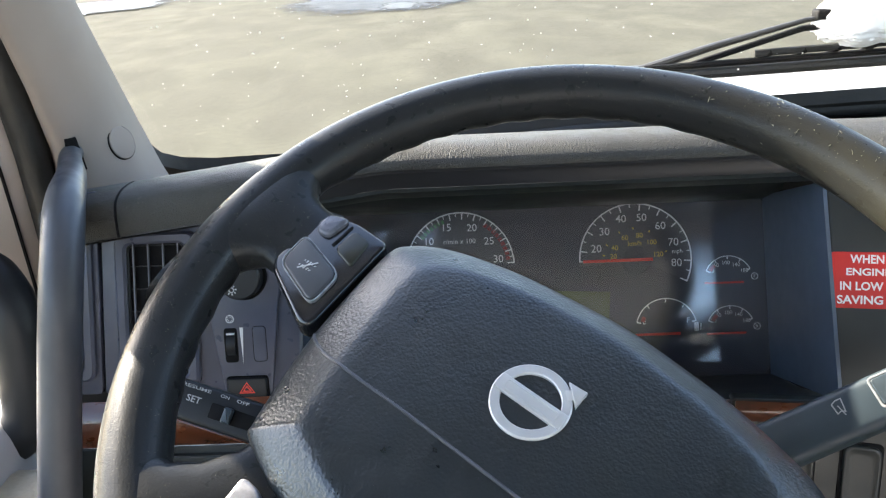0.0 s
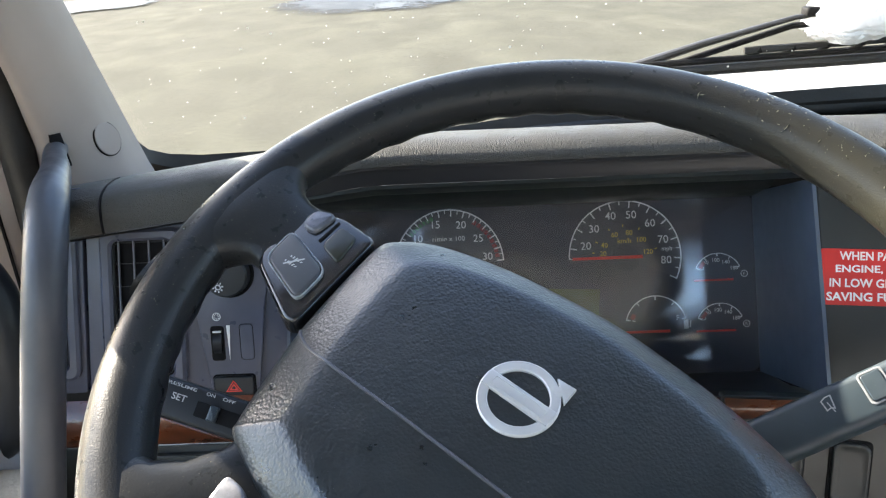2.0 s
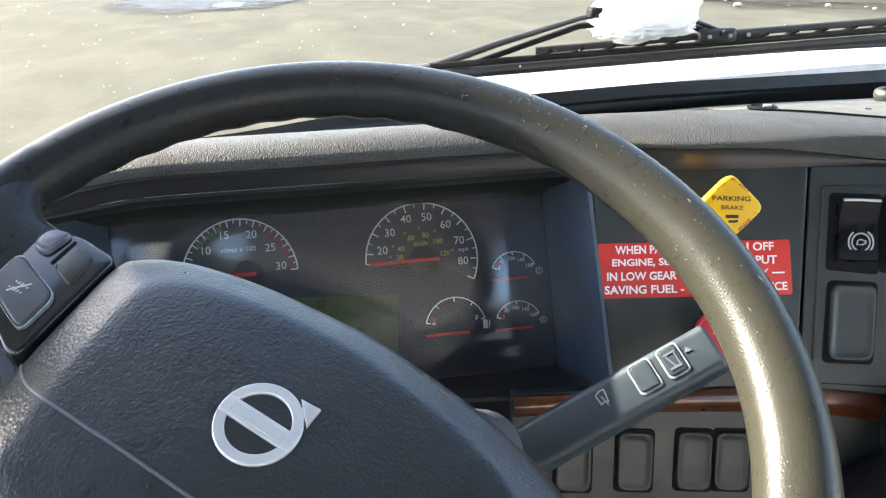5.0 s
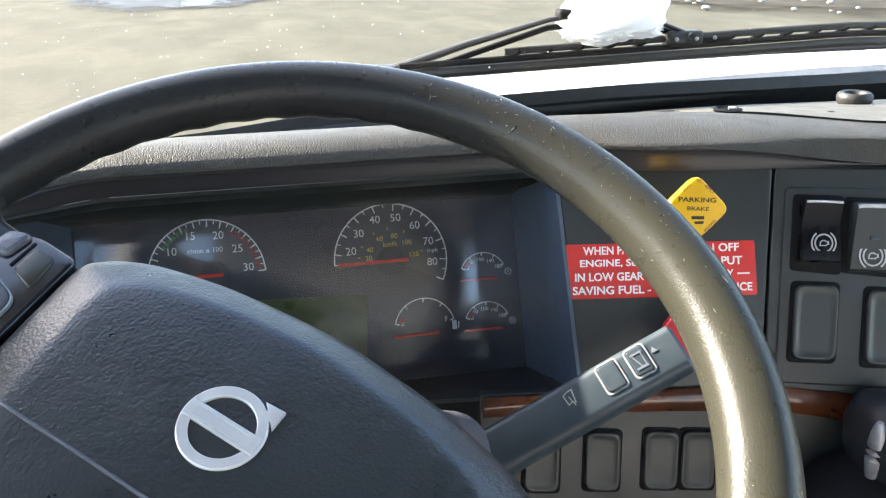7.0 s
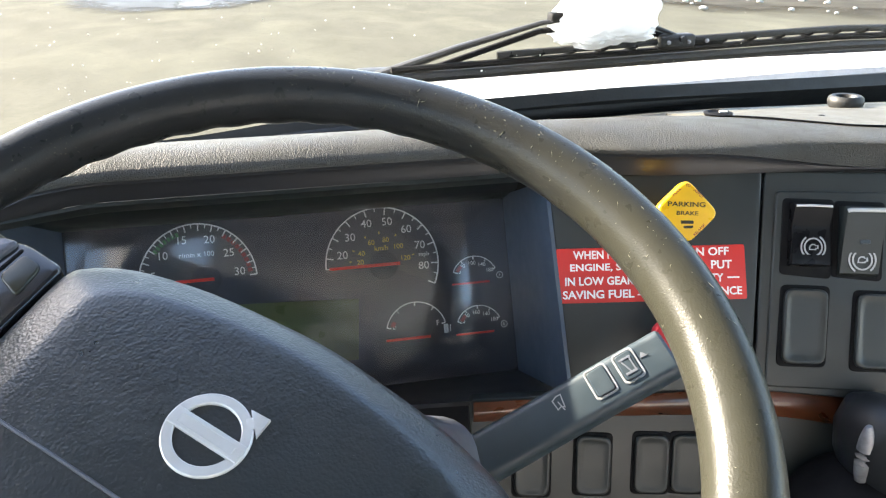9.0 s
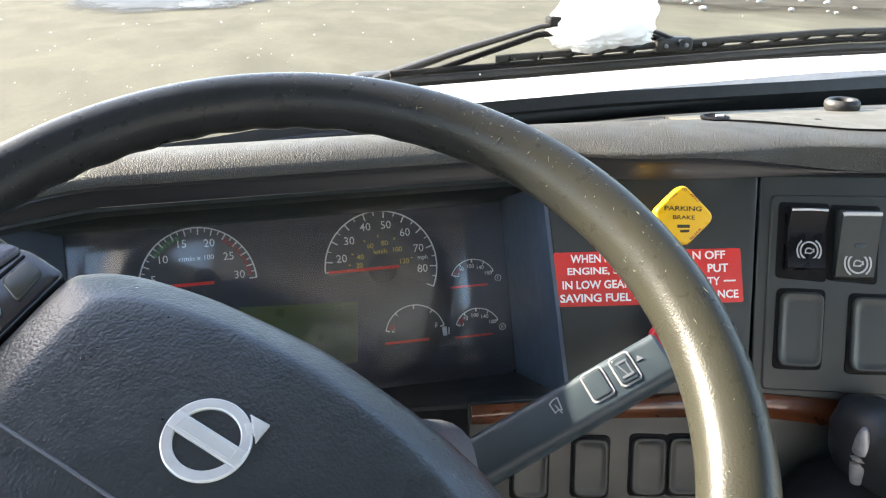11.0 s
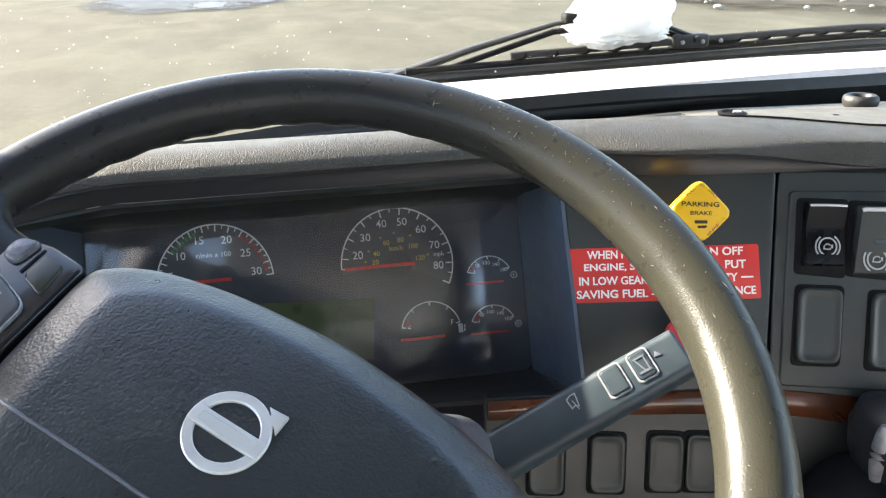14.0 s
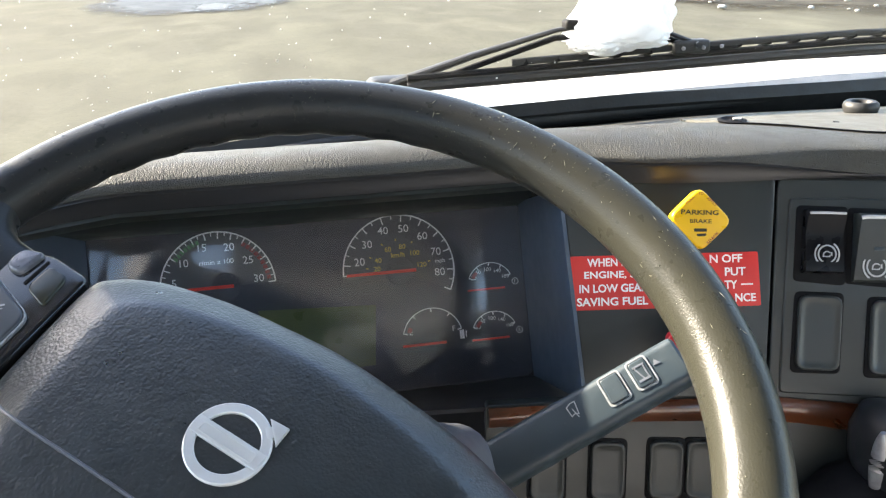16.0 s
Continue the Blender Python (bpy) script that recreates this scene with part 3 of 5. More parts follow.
def build_windscreen():
    w = thing("windscreen", None, "dusty curved windscreen with black rubber edge", "windscreen", kind="structure")
    xs = [-0.42 + 0.04 * i for i in range(50)]
    zs = [2.14 + 0.07 * i for i in range(14)]
    grid = [[(x - max(0, 0.16 * (z - 2.2)) * (1 if x < -0.2 else 0), glass_y(x, z), z) for x in xs] for z in zs]
    pane = part("pane", thick(sheet(grid), 0.005), GLASS, w)
    pane.visible_shadow = False
    # black edge band along the bottom, rising round the corner
    band = []
    for i in range(92):
        x = -0.316 + (i * 0.005 if i < 30 else 0.15 + (i - 30) * 0.030)
        top = min(edge_z(x), 2.236)
        band.append([(x, glass_y(x, 2.15) - 0.012, 2.15), (x, glass_y(x, top) - 0.010, top - 0.012), (x, glass_y(x, top) - 0.005, top)])
    part("edge_band", thick(sheet(band), 0.0008), RUBBER, w, "black rubber edge")
    seal = [(x, glass_y(x, 2.2) - 0.022, edge_z(x) - 0.020) for x in [-0.27 + 0.03 * i for i in range(60)]]
    part("lower_seal", tube(seal, 0.009, 10), RUBBER, w)
    # dust and dried drops on the glass
    rnd = random.Random(11)
    bms = []
    for i in range(420):
        x, z = rnd.uniform(-0.34, 0.9), 2.23 + 0.42 * rnd.random() ** 1.3
        if x > 0.1 and rnd.random() < 0.5:
            x = rnd.uniform(-0.34, 0.1)
        s = 0.00035 + 0.0006 * rnd.random() ** 6
        y = glass_y(x, z) - 0.0008
        b = bmesh.new()
        bmesh.ops.create_icosphere(b, subdivisions=1, radius=s)
        bmesh.ops.transform(b, matrix=Matrix.Translation((x, y, z)) @ Matrix.Diagonal((rnd.uniform(0.8, 2.0), 0.3, rnd.uniform(0.7, 1.4), 1)), verts=b.verts)
        bms.append(b)
    tagged(part("dust_specks", joined(bms), DIRT), "fine white dust specks and dried drops on the windscreen", "dust", kind="stuff")


build_windscreen()


def build_cowl():
    c = thing("cowl", None, "white painted cowl panel below the windscreen, beaded with water", "cowl", kind="structure")
    rows = []
    for i in range(60):
        x = 0.10 + i * 0.03
        dz = 0.016 * max(0.0, min(1, (x - 0.2) / 0.5))
        fall = 0.0
        rows.append([(x, 0.900, 2.190 + dz - fall), (x, 0.9035, 2.2085 + dz - fall), (x, 0.9050, 2.2095 + dz - fall), (x, 0.9120, 2.2200 + dz - fall), (x, 0.918, 2.2214 + dz - fall), (x, 0.96, 2.2240 + dz - fall), (x, 1.03, 2.2265 + dz * 0.6 - fall), (x, 1.06, 2.210 + dz - fall), (x, 1.10, 2.15 - fall)])
    part("panel", thick(sheet(rows), 0.004), COWL, c)
    rnd = random.Random(3)
    for i in range(40):
        x, y = rnd.uniform(0.25, 0.85), rnd.uniform(0.935, 1.015)
        dz = 0.016 * max(0.0, min(1, (x - 0.2) / 0.5))
        b = bmesh.new()
        bmesh.ops.create_uvsphere(b, u_segments=10, v_segments=6, radius=0.0022 + 0.003 * rnd.random())
        bmesh.ops.transform(b, matrix=Matrix.Translation((x, y, 2.2245 + dz * 0.85)) @ Matrix.Diagonal((1.3, 1, 0.35, 1)), verts=b.verts)
        part("water_drop", b, LENS, c)
    edge = [(0.16 + 0.03 * i, 1.045, 2.2285 + 0.010 * max(0.0, min(1, (0.16 + 0.03 * i - 0.2) / 0.5))) for i in range(55)]
    part("rear_hood_seal", tube(edge, 0.0085, 8), RUBBER, c, "black rubber strip")


build_cowl()


def build_wiper():
    w = thing("windscreen_wiper", None, "black windscreen wiper resting at the foot of the glass", "wiper")

    def on(x, z, out=0.022):
        return Vector((x, glass_y(x, z) + out, z))

    # blade: rubber, its carrier with slots and the bridge
    def base(x):
        return 2.262 + 0.016 * max(0.0, min(1.0, (x - 0.19) / 0.5)) - 0.012 * max(0.0, (x - 0.7))
    xs = [0.19 + 0.018 * i for i in range(40)]
    part("rubber_blade", tube([on(x, base(x) - 0.006, 0.008) for x in xs], 0.0052, 8), RUBBER, w)
    part("carrier", tube([on(x, base(x) + 0.003, 0.016) for x in xs], 0.0036, 8), BLACK, w)
    bridge = [on(x, base(x) + 0.0105 + 0.002 * math.sin(math.pi * min(1, max(0, (x - 0.30) / 0.56))), 0.020) for x in [0.30 + 0.014 * i for i in range(41)]]
    part("bridge", tube(bridge, 0.0026, 8, 1.4), RUBBER, w)
    for i in range(17):
        x = 0.305 + 0.034 * i
        part("strut", tube([on(x, base(x) + 0.002, 0.018), on(x + 0.004, base(x) + 0.007, 0.020), on(x + 0.012, base(x) + 0.0115, 0.020)], [0.0042, 0.0030, 0.0036], 6), BLACK, w)
    jx, jz = 0.505, base(0.505) + 0.010
    jy = glass_y(jx, jz)
    part("joint", box(jx - 0.030, jx + 0.012, jy + 0.012, jy + 0.030, jz - 0.006, jz + 0.009, 0.004), RUBBER, w)
    part("joint_cover", box(jx - 0.012, jx + 0.046, jy + 0.016, jy + 0.028, jz - 0.004, jz + 0.005, 0.003), BLACK, w)
    part("joint_pin", tube([(jx - 0.004, jy + 0.008, jz + 0.004), (jx - 0.004, jy + 0.034, jz + 0.004)], 0.0035, 10), STALK_DARK, w)
    for k in range(3):
        b = lathe([(0.0001, 0), (0.0022, 0), (0.0022, 0.002), (0.0001, 0.003)], 12)
        bmesh.ops.transform(b, matrix=Matrix.Translation((jx - 0.020 + 0.023 * k, jy + 0.0125 + (0.004 if k > 1 else 0), jz + 0.001)) @ Matrix.Rotation(radians(90), 4, "X"), verts=b.verts)
        part("rivet", b, SILVER_WORN, w)
    # two parallel arm rods rising to the joint from the pivot
    part("arm", tube([on(0.165, 2.252, 0.035), on(0.26, 2.284, 0.032), on(0.345, 2.308, 0.030), on(0.43, 2.314, 0.028), on(jx, jz + 0.004, 0.024)], [0.0080, 0.0055, 0.0036, 0.0034, 0.0036], 10, 0.7), RUBBER, w)
    part("second_arm_rod", tube([on(0.20, 2.250, 0.035), on(0.345, 2.299, 0.032), on(0.43, 2.305, 0.028), on(jx, jz, 0.026)], 0.0032, 8), BLACK, w)
    part("arm_clip", box(0.352, 0.374, glass_y(0.36, 2.31) + 0.022, glass_y(0.36, 2.31) + 0.04, 2.308, 2.318, 0.003), BLACK, w)
    part("pivot_cap", box(0.150, 0.215, 0.885, 0.93, 2.222, 2.262, 0.012), RUBBER, w)
    # a clump of snow caught on the arm
    s = bmesh.new()
    bmesh.ops.create_icosphere(s, subdivisions=5, radius=1.0)
    for v in s.verts:
        d = v.co.normalized()
        q = 1 + 0.28 * noise.noise(d * 1.7 + Vector((3, 1, 0))) + 0.16 * noise.noise(d * 5) + 0.07 * noise.noise(d * 14) + 0.03 * noise.noise(d * 34)
        q += 0.05 * noise.noise(d * 22 + Vector((0, 5, 0)))
        v.co = Vector((d.x * 0.060 * q, d.y * 0.024 * q, d.z * 0.060 * q))
        if v.co.z < -0.012:
            v.co.z = -0.012 + (v.co.z + 0.012) * 0.35
        if v.co.z > 0:
            v.co.x = v.co.x * (1 - 7.0 * v.co.z) + v.co.z * 0.58
    bmesh.ops.translate(s, verts=s.verts, vec=on(0.409, 2.311, 0.030))
    tagged(part("snow_clump", s, SNOW), "bright white clump of snow caught on the wiper", "snow")


build_wiper()


# ---- the dashboard ----
def dash_dz(x):
    return -0.127 * max(0.0, -0.06 - x) - 0.02 * max(0.0, x - 0.55)


def sink(x):
    """How far the crest of the dash sinks towards the passenger's side."""
    return 0.0085 * smooth(0.34, 0.56, x)


def build_dash():
    d = thing("dashboard", None, "black grained plastic truck dashboard with wood trim", "dashboard", kind="structure")
    xs = [-0.322 + 0.015 * i for i in range(94)]
    top, lip = [], []
    for x in xs:
        z = dash_dz(x)
        back = glass_y(x, 2.2) - 0.012
        zb = min(edge_z(x) - 0.020, 2.196 + z * 0.9 + 0.010 * smooth(0.16, 0.52, x))
        near = -0.176 * max(0.0, x - 0.28)
        k = smooth(0.25, 0.34, x)
        roll = 0.0165 * max(smooth(0.36, 0.52, x), smooth(-0.09, -0.15, x))
        y0, z0 = 0.5935 - 0.017 * k * (1 - 0.5 * smooth(0.36, 0.5, x)) + near, 2.2425 + z - roll
        pts = [(back, zb - 0.01), (back - 0.01, zb), (0.80, 2.2095 + z * 0.9 + 0.010 * smooth(0.16, 0.52, x)), (0.725, 2.2295 + z + 0.0045 * smooth(0.16, 0.6, x)), (0.672 + near * 0.4, 2.2490 + z - sink(x) * 0.55), (0.640 + near * 0.8, 2.2560 + z - sink(x)), (0.618 + near, 2.2570 + z - sink(x)),
               (0.606 - 0.006 * k + near, 2.2548 + z - sink(x) * 0.9), (0.5985 - 0.011 * k + near, 2.2505 + z - sink(x) * 0.7), (0.5945 - 0.016 * k * (1 - 0.5 * smooth(0.36, 0.5, x)) + near, 2.2462 + z - roll * 0.35), (y0, z0)]
        top.append(curve_pts([(x, a, b) for a, b in pts], 4))
        sc = 1.0 - roll / 0.0185
        cut = 0.003
        lip.append([(x, y0 + 0.006, z0 + 0.004), (x, y0 + 0.0012, z0 - 0.0002), (x, y0 + 0.0004, z0 - 0.0022 * sc), (x, y0 + 0.0015, z0 - 0.005 * sc), (x, y0 + cut * 0.45, z0 - 0.010 * sc), (x, y0 + cut * 0.8, z0 - (0.0145 + 0.002 * k) * sc), (x, y0 + cut + 0.008, z0 - (0.0155 + 0.003 * k) * sc)])
    part("dash_top", thick(sheet(top), 0.006), DASH_TOP, d, "grey sunlit grained dash top")
    row = min(top, key=lambda r: abs(r[0][0] + 0.262))
    part("brow_joint", tube([(p[0], p[1] - 0.0002, p[2] - 0.0002) for p in row[20:]], 0.0011, 6), BLACK, d, "dark joint across the brow")
    part("dash_lip", thick(sheet(lip), 0.003), LIP, d, "smooth dark lip under the dash top")
    # hood over the instruments: ceiling, side walls and sill of the recess
    def at_cluster(u, v):
        return CLUSTER @ Vector((u / 1000, v / 1000, 0))
    gl, gr, gt, gb = -216, 161, 53, -104
    nx = 24
    ceil_rows = []
    for i in range(nx + 1):
        t = i / nx
        x = -0.125 + t * (0.262 + 0.125)
        g = at_cluster(gl + t * (gr - gl), gt)
        z = dash_dz(x)
        ceil_rows.append([(x, 0.597, 2.2275 + z), (x, 0.604, 2.2215 + z), (x, 0.640, 2.2105 + z * 0.7), (x, 0.662, 2.207 + z * 0.5), (x, 0.668, 2.196), tuple(g)])
    part("hood_ceiling", thick(sheet(ceil_rows), 0.003), DASH, d)
    a, b = at_cluster(gr, gt), at_cluster(gr, gb)
    r_t, r_b = RIGHT @ Vector((-0.0062, 0.050, 0)), RIGHT @ Vector((0.0075, -0.106, 0))
    wall = []
    for k in range(9):
        t = k / 8
        p, q = a.lerp(b, t), r_t.lerp(r_b, t)
        wall.append([tuple(p.lerp(q, s)) for s in (0, 0.25, 0.5, 0.75, 0.93)] + [tuple(q + Vector((0.002, -0.0015, 0)))])
    part("recess_wall", thick(sheet(wall), 0.003), RECESS, d, "dark blue-grey side of the instrument recess")
    a, b = at_cluster(gl, gt), at_cluster(gl, gb)
    l_t, l_b = LEFT @ Vector((0.062, 0.120, 0)), LEFT @ Vector((0.055, -0.045, 0))
    wall = []
    for k in range(9):
        t = k / 8
        p, q = a.lerp(b, t), l_t.lerp(l_b, t)
        wall.append([tuple(p.lerp(q, s)) for s in (0, 0.3, 0.7, 1)])
    part("recess_wall", thick(sheet(wall), 0.003), RECESS, d)
    sill = []
    for i in range(nx + 1):
        t = i / nx
        g = at_cluster(gl + t * (gr - gl), gb)
        f = LEFT @ Vector((0.055, -0.040, 0))
        f = f.lerp(LOWER @ Vector((0.010, 0.004, 0)), t)
        sill.append([tuple(g), tuple(g.lerp(f, 0.4) + Vector((0, 0, -0.004))), tuple(g.lerp(f, 0.8)), tuple(f)])
    part("recess_sill", thick(sheet(sill), 0.003), LIP, d)
    # right hand panels
    def right_panel(poly, z1, name, mat, label=""):
        bm = slab(rounded(mm(poly), 0.004), -0.012, z1, 0.0015)
        bmesh.ops.transform(bm, matrix=RIGHT, verts=bm.verts)
        return part(name, bm, mat, d, label)
    right_panel([(-4, 54), (156.5, 54), (142.5, -106), (9, -108)], 0.0, "brake_panel", DASH)
    right_panel([(158.5, 54), (420, 44), (420, -140), (144.5, -108)], 0.0, "switch_panel", DASH)
    right_panel([(165.5, 39), (410, 30), (410, -126), (152, -105)], 0.0022, "switch_plate", DASH)
    # wood strip under them and the lower panel
    strip = []
    for i in range(45):
        u = -70 + i * 11
        y1 = 3.0 - 0.0 * u if u < 120 else 3.0 - 0.00125 * (u - 120) ** 2
        hgt = 16 + 0.040 * max(0, u - 20)
        row = []
        for k in range(7):
            t = k / 6
            row.append(tuple(LOWER @ Vector((u / 1000, (y1 - hgt * t) / 1000, 0.001 + 0.006 * math.sin(math.pi * (0.15 + 0.85 * t))))))
        strip.append(row)
    part("wood_strip", thick(sheet(strip), 0.004), WOOD, d, "glossy reddish brown wood trim")
    low = slab(rounded(mm([(-72, 4), (430, 4), (430, -260), (-72, -260)]), 0.004), -0.012, 0.0, 0.001)
    bmesh.ops.transform(low, matrix=LOWER, verts=low.verts)
    part("lower_panel", low, DASH, d)
    # left hand panels
    def left_panel(poly, z0, z1, name, mat, r=0.003, label=""):
        bm = slab(rounded(mm(poly), r), z0, z1, 0.001)
        bmesh.ops.transform(bm, matrix=LEFT, verts=bm.verts)
        return part(name, bm, mat, d, label)
    left_panel([(-97, 102), (60, 108), (60, -44), (-107, -38)], -0.014, -0.004, "vent_panel", PANEL_L)
    left_panel([(-146, 108), (-99, 106), (-109, -38), (-152, -38)], -0.014, -0.003, "end_panel", PANEL_L)
    left_panel([(-20, 78), (50, 78), (41, 30), (31.5, -47), (-5, -47), (-15, 30)], -0.006, 0.0, "switch_plate", PANEL_L)
    left_panel([(-128, 126), (-88, 130), (-88, 100), (-128, 98)], -0.01, 0.012, "brow_end", PANEL_L, 0.006)
    strip = []
    for i in range(20):
        u = -150 + i * 13
        row = []
        for k in range(7):
            t = k / 6
            row.append(tuple(LEFT @ Vector((u / 1000, (-42 - 40 * t) / 1000, 0.002 + 0.010 * math.sin(math.pi * (0.1 + 0.9 * t))))))
        strip.append(row)
    part("wood_strip", thick(sheet(strip), 0.004), WOOD, d, "glossy reddish brown wood trim")
    left_panel([(-150, -84), (110, -84), (110, -300), (-150, -300)], -0.012, 0.0, "lower_panel", DASH)
    left_panel([(-60, -90), (10, -90), (8, -102), (-58, -102)], 0.0, 0.008, "tray_lip", DASH, 0.004)


build_dash()


# cover plate on the dash top and the rubber ring standing on it
def build_dash_top_things():
    def top_z(x, y):
        near = -0.176 * max(0.0, x - 0.28)
        return float(np.interp(y, [0.606 + near, 0.618 + near, 0.640 + near * 0.7, 0.672 + near * 0.4, 0.725, 0.80], [2.2548 - sink(x) * 0.9, 2.2570 - sink(x), 2.2562 - sink(x), 2.2490 - sink(x) * 0.55, 2.2300 + 0.004 * smooth(0.16, 0.6, x), 2.2098 + 0.010 * smooth(0.16, 0.52, x)])) + dash_dz(x)
    c = thing("dash_cover_plate", None, "grey plastic cover plate set into the dash top", "cover plate")
    rows = []
    for i in range(25):
        t = i / 24
        xf = 0.425 + t * 0.40
        yf = max(0.636 - 0.62 * (xf - 0.425), 0.622 - 0.176 * (xf - 0.28))
        xb, yb = 0.455 + t * 0.35, 0.79
        rows.append([(xf + (xb - xf) * q, yf + (yb - yf) * q, top_z(xf + (xb - xf) * q, yf + (yb - yf) * q) + 0.0016) for q in (0, 0.1, 0.2, 0.3, 0.4, 0.55, 0.7, 0.85, 1)])
    part("plate", thick(sheet(rows), 0.003), PLATE, c)
    b = tube([(r[0][0], r[0][1] - 0.001, r[0][2] - 0.0004) for r in rows], 0.0007, 6)
    part("gap", b, BLACK, c, "dark gap along the edge")
    z = top_z(0.413, 0.638)
    b = lathe([(0.0001, 0.0), (0.011, 0.0), (0.012, 0.002), (0.009, 0.003), (0.007, 0.0015), (0.0001, 0.001)], 24)
    bmesh.ops.transform(b, matrix=Matrix.Translation((0.427, 0.643, z - 0.0005)), verts=b.verts)
    part("finger_notch", b, BLACK, c)
    b = box(-0.0035, 0.0035, -0.0014, 0.0014, 0, 0.0022, 0.0007)
    bmesh.ops.transform(b, matrix=Matrix.Translation((0.431, 0.642, z + 0.001)) @ Matrix.Rotation(-0.5, 4, "Z"), verts=b.verts)
    part("clip", b, COWL, c, "white broken clip")
    b = lathe([(0.0001, 0), (0.0025, 0), (0.0025, 0.0008), (0.0001, 0.0009)], 12)
    bmesh.ops.transform(b, matrix=Matrix.Translation((0.513, 0.628, top_z(0.513, 0.628) + 0.0012)), verts=b.verts)
    part("screw_hole", b, BLACK, c)
    r = thing("rubber_ring", Matrix.Translation((0.590, 0.701, top_z(0.590, 0.701) + 0.0015)), "round grey rubber cup ring standing on the dash", "ring")
    prof = [(0.0082, 0.002), (0.0086, 0.0088), (0.0100, 0.0105), (0.0130, 0.0110), (0.0152, 0.0092), (0.0160, 0.0060), (0.0152, 0.002), (0.0140, 0.0)]
    part("ring_body", lathe([(0.0001, 0.001)] + prof + [(0.0001, -0.001)], 44), RUBBER, r)


build_dash_top_things()


# ---- instrument cluster ----
def build_cluster():
    c = thing("instrument_cluster", CLUSTER, "dark instrument cluster with white dials and red needles", "instrument cluster")
    part("face", slab(rounded(mm([(-217, 54), (162, 54), (162, -105), (-217, -105)]), 0.01), -0.016, -0.010, 0.001), FACE, c)

    def scale(cx, cy, r, a0, a1, ticks, w=1.1, long=6.0, short=3.6, name="scale", mat=WHITE_INK):
        bms = [arc(cx / 1000, cy / 1000, (r - w) / 1000, r / 1000, a0, a1, -0.0100, -0.0094)]
        for k in range(ticks):
            a = radians(a0 + (a1 - a0) * k / (ticks - 1))
            ln = long if k % 2 == 0 else short
            ca, sa = math.cos(a), math.sin(a)
            p, q = ((r - ln) / 1000, (r - 0.3) / 1000)
            h = 0.00055 if k % 2 == 0 else 0.0004
            bms.append(rings([[(cx / 1000 + p * ca - h * sa, cy / 1000 + p * sa + h * ca, z), (cx / 1000 + p * ca + h * sa, cy / 1000 + p * sa - h * ca, z),
                               (cx / 1000 + q * ca + h * sa, cy / 1000 + q * sa - h * ca, z), (cx / 1000 + q * ca - h * sa, cy / 1000 + q * sa + h * ca, z)] for z in (-0.0100, -0.0093)]))
        return part(name, joined(bms), mat, c)

    def disc(cx, cy, r, name, a0=-24, a1=184, mat=DIAL):
        part(name, arc(cx / 1000, cy / 1000, 0.0005, r / 1000, a0, a1, -0.0105, -0.00985), mat, c)

    def needle(cx, cy, x0, x1, y, w=1.5, hub=0.0):
        part("needle", slab(mm([(x0, y - w * 0.75), (x1, y - w * 0.9), (x1, y + w * 0.9), (x0, y + w * 0.75)]), -0.0086, -0.0072, 0.0003), NEEDLE, c, "red needle at rest")
        if hub:
            part("needle_hub", lathe([(hub / 1000, -0.0098), (hub / 1000, -0.0085), (hub / 1000 - 0.001, -0.008), (0.0001, -0.008)], 32, cx / 1000, cy / 1000), FACE, c)

    def num(text, x, y, h=5.4, mat=WHITE_INK, turn=0.0):
        words("numeral", text, c, mat, x / 1000, y / 1000, -0.0097, h / 1000, turn, heavy=0.002)

    # speedometer
    disc(46.5, 1.5, 50.0, "speedometer_dial", -25, 186)
    scale(46.5, 1.5, 50.3, -25.5, 181, 20, 1.2, 7.0, 4.2, "speedometer_scale")
    for t, x, y in (("20", 12, 12), ("30", 20, 27), ("40", 35, 38), ("50", 53.5, 38.5), ("60", 70, 30.5), ("70", 81, 15.5), ("80", 83, -3)):
        num(t, x, y, 6.9)
    num("mph", 84, 6.5, 5.0)
    num("km/h", 46.5, 15.5, 4.4, YELLOW_INK)
    for t, x, y in (("20", 27, 4.5), ("40", 28.5, 12.0), ("60", 38, 21), ("80", 51, 22.5), ("100", 62, 16), ("120", 67.5, 5.0)):
        num(t, x, y, 4.4, YELLOW_INK)
    for a in (170, 150, 118, 92, 62, 14):
        part("tick", arc(0.0465, 0.0005, 0.0275, 0.0295, a - 1, a + 1, -0.0099, -0.0094, 2), YELLOW_INK, c)
    needle(47, 0.5, -0.5, 61.5, 0.6, 1.6, 12.5)
    # rev counter
    disc(-110.5, 1.0, 48.3, "rev_counter_dial", 2, 178)
    scale(-110.5, 1.0, 49.0, 2, 178, 26, 1.2, 6.6, 4.2, "rev_counter_scale")
    for t, x, y in (("5", -147, 8), ("10", -137.5, 24.5), ("15", -121.5, 36.5), ("20", -99, 35.5), ("25", -84, 23), ("30", -76, 6.5)):
        num(t, x, y, 6.7)
    num("r/min x 100", -110.5, 23.5, 4.4)
    part("green_range", joined([arc(-0.1105, 0, 0.0418, 0.0455, a, a + 3.4, -0.0099, -0.0093, 2) for a in range(108, 142, 5)]), GREEN_INK, c)
    part("red_range", joined([arc(-0.1105, 0, 0.0418, 0.0455, a, a + 4.4, -0.0099, -0.0093, 2) for a in range(7, 56, 6)]), RED_INK, c)
    needle(-104, 1.5, -158, -97.5, 1.5, 1.6, 12.0)
    # fuel gauge and two small pressure gauges
    scale(71.5, -62.0, 27.5, 14, 166, 5, 0.9, 4.0, 4.0, "fuel_scale")
    num("E", 52, -55, 4.6)
    num("F", 91, -55, 4.6)
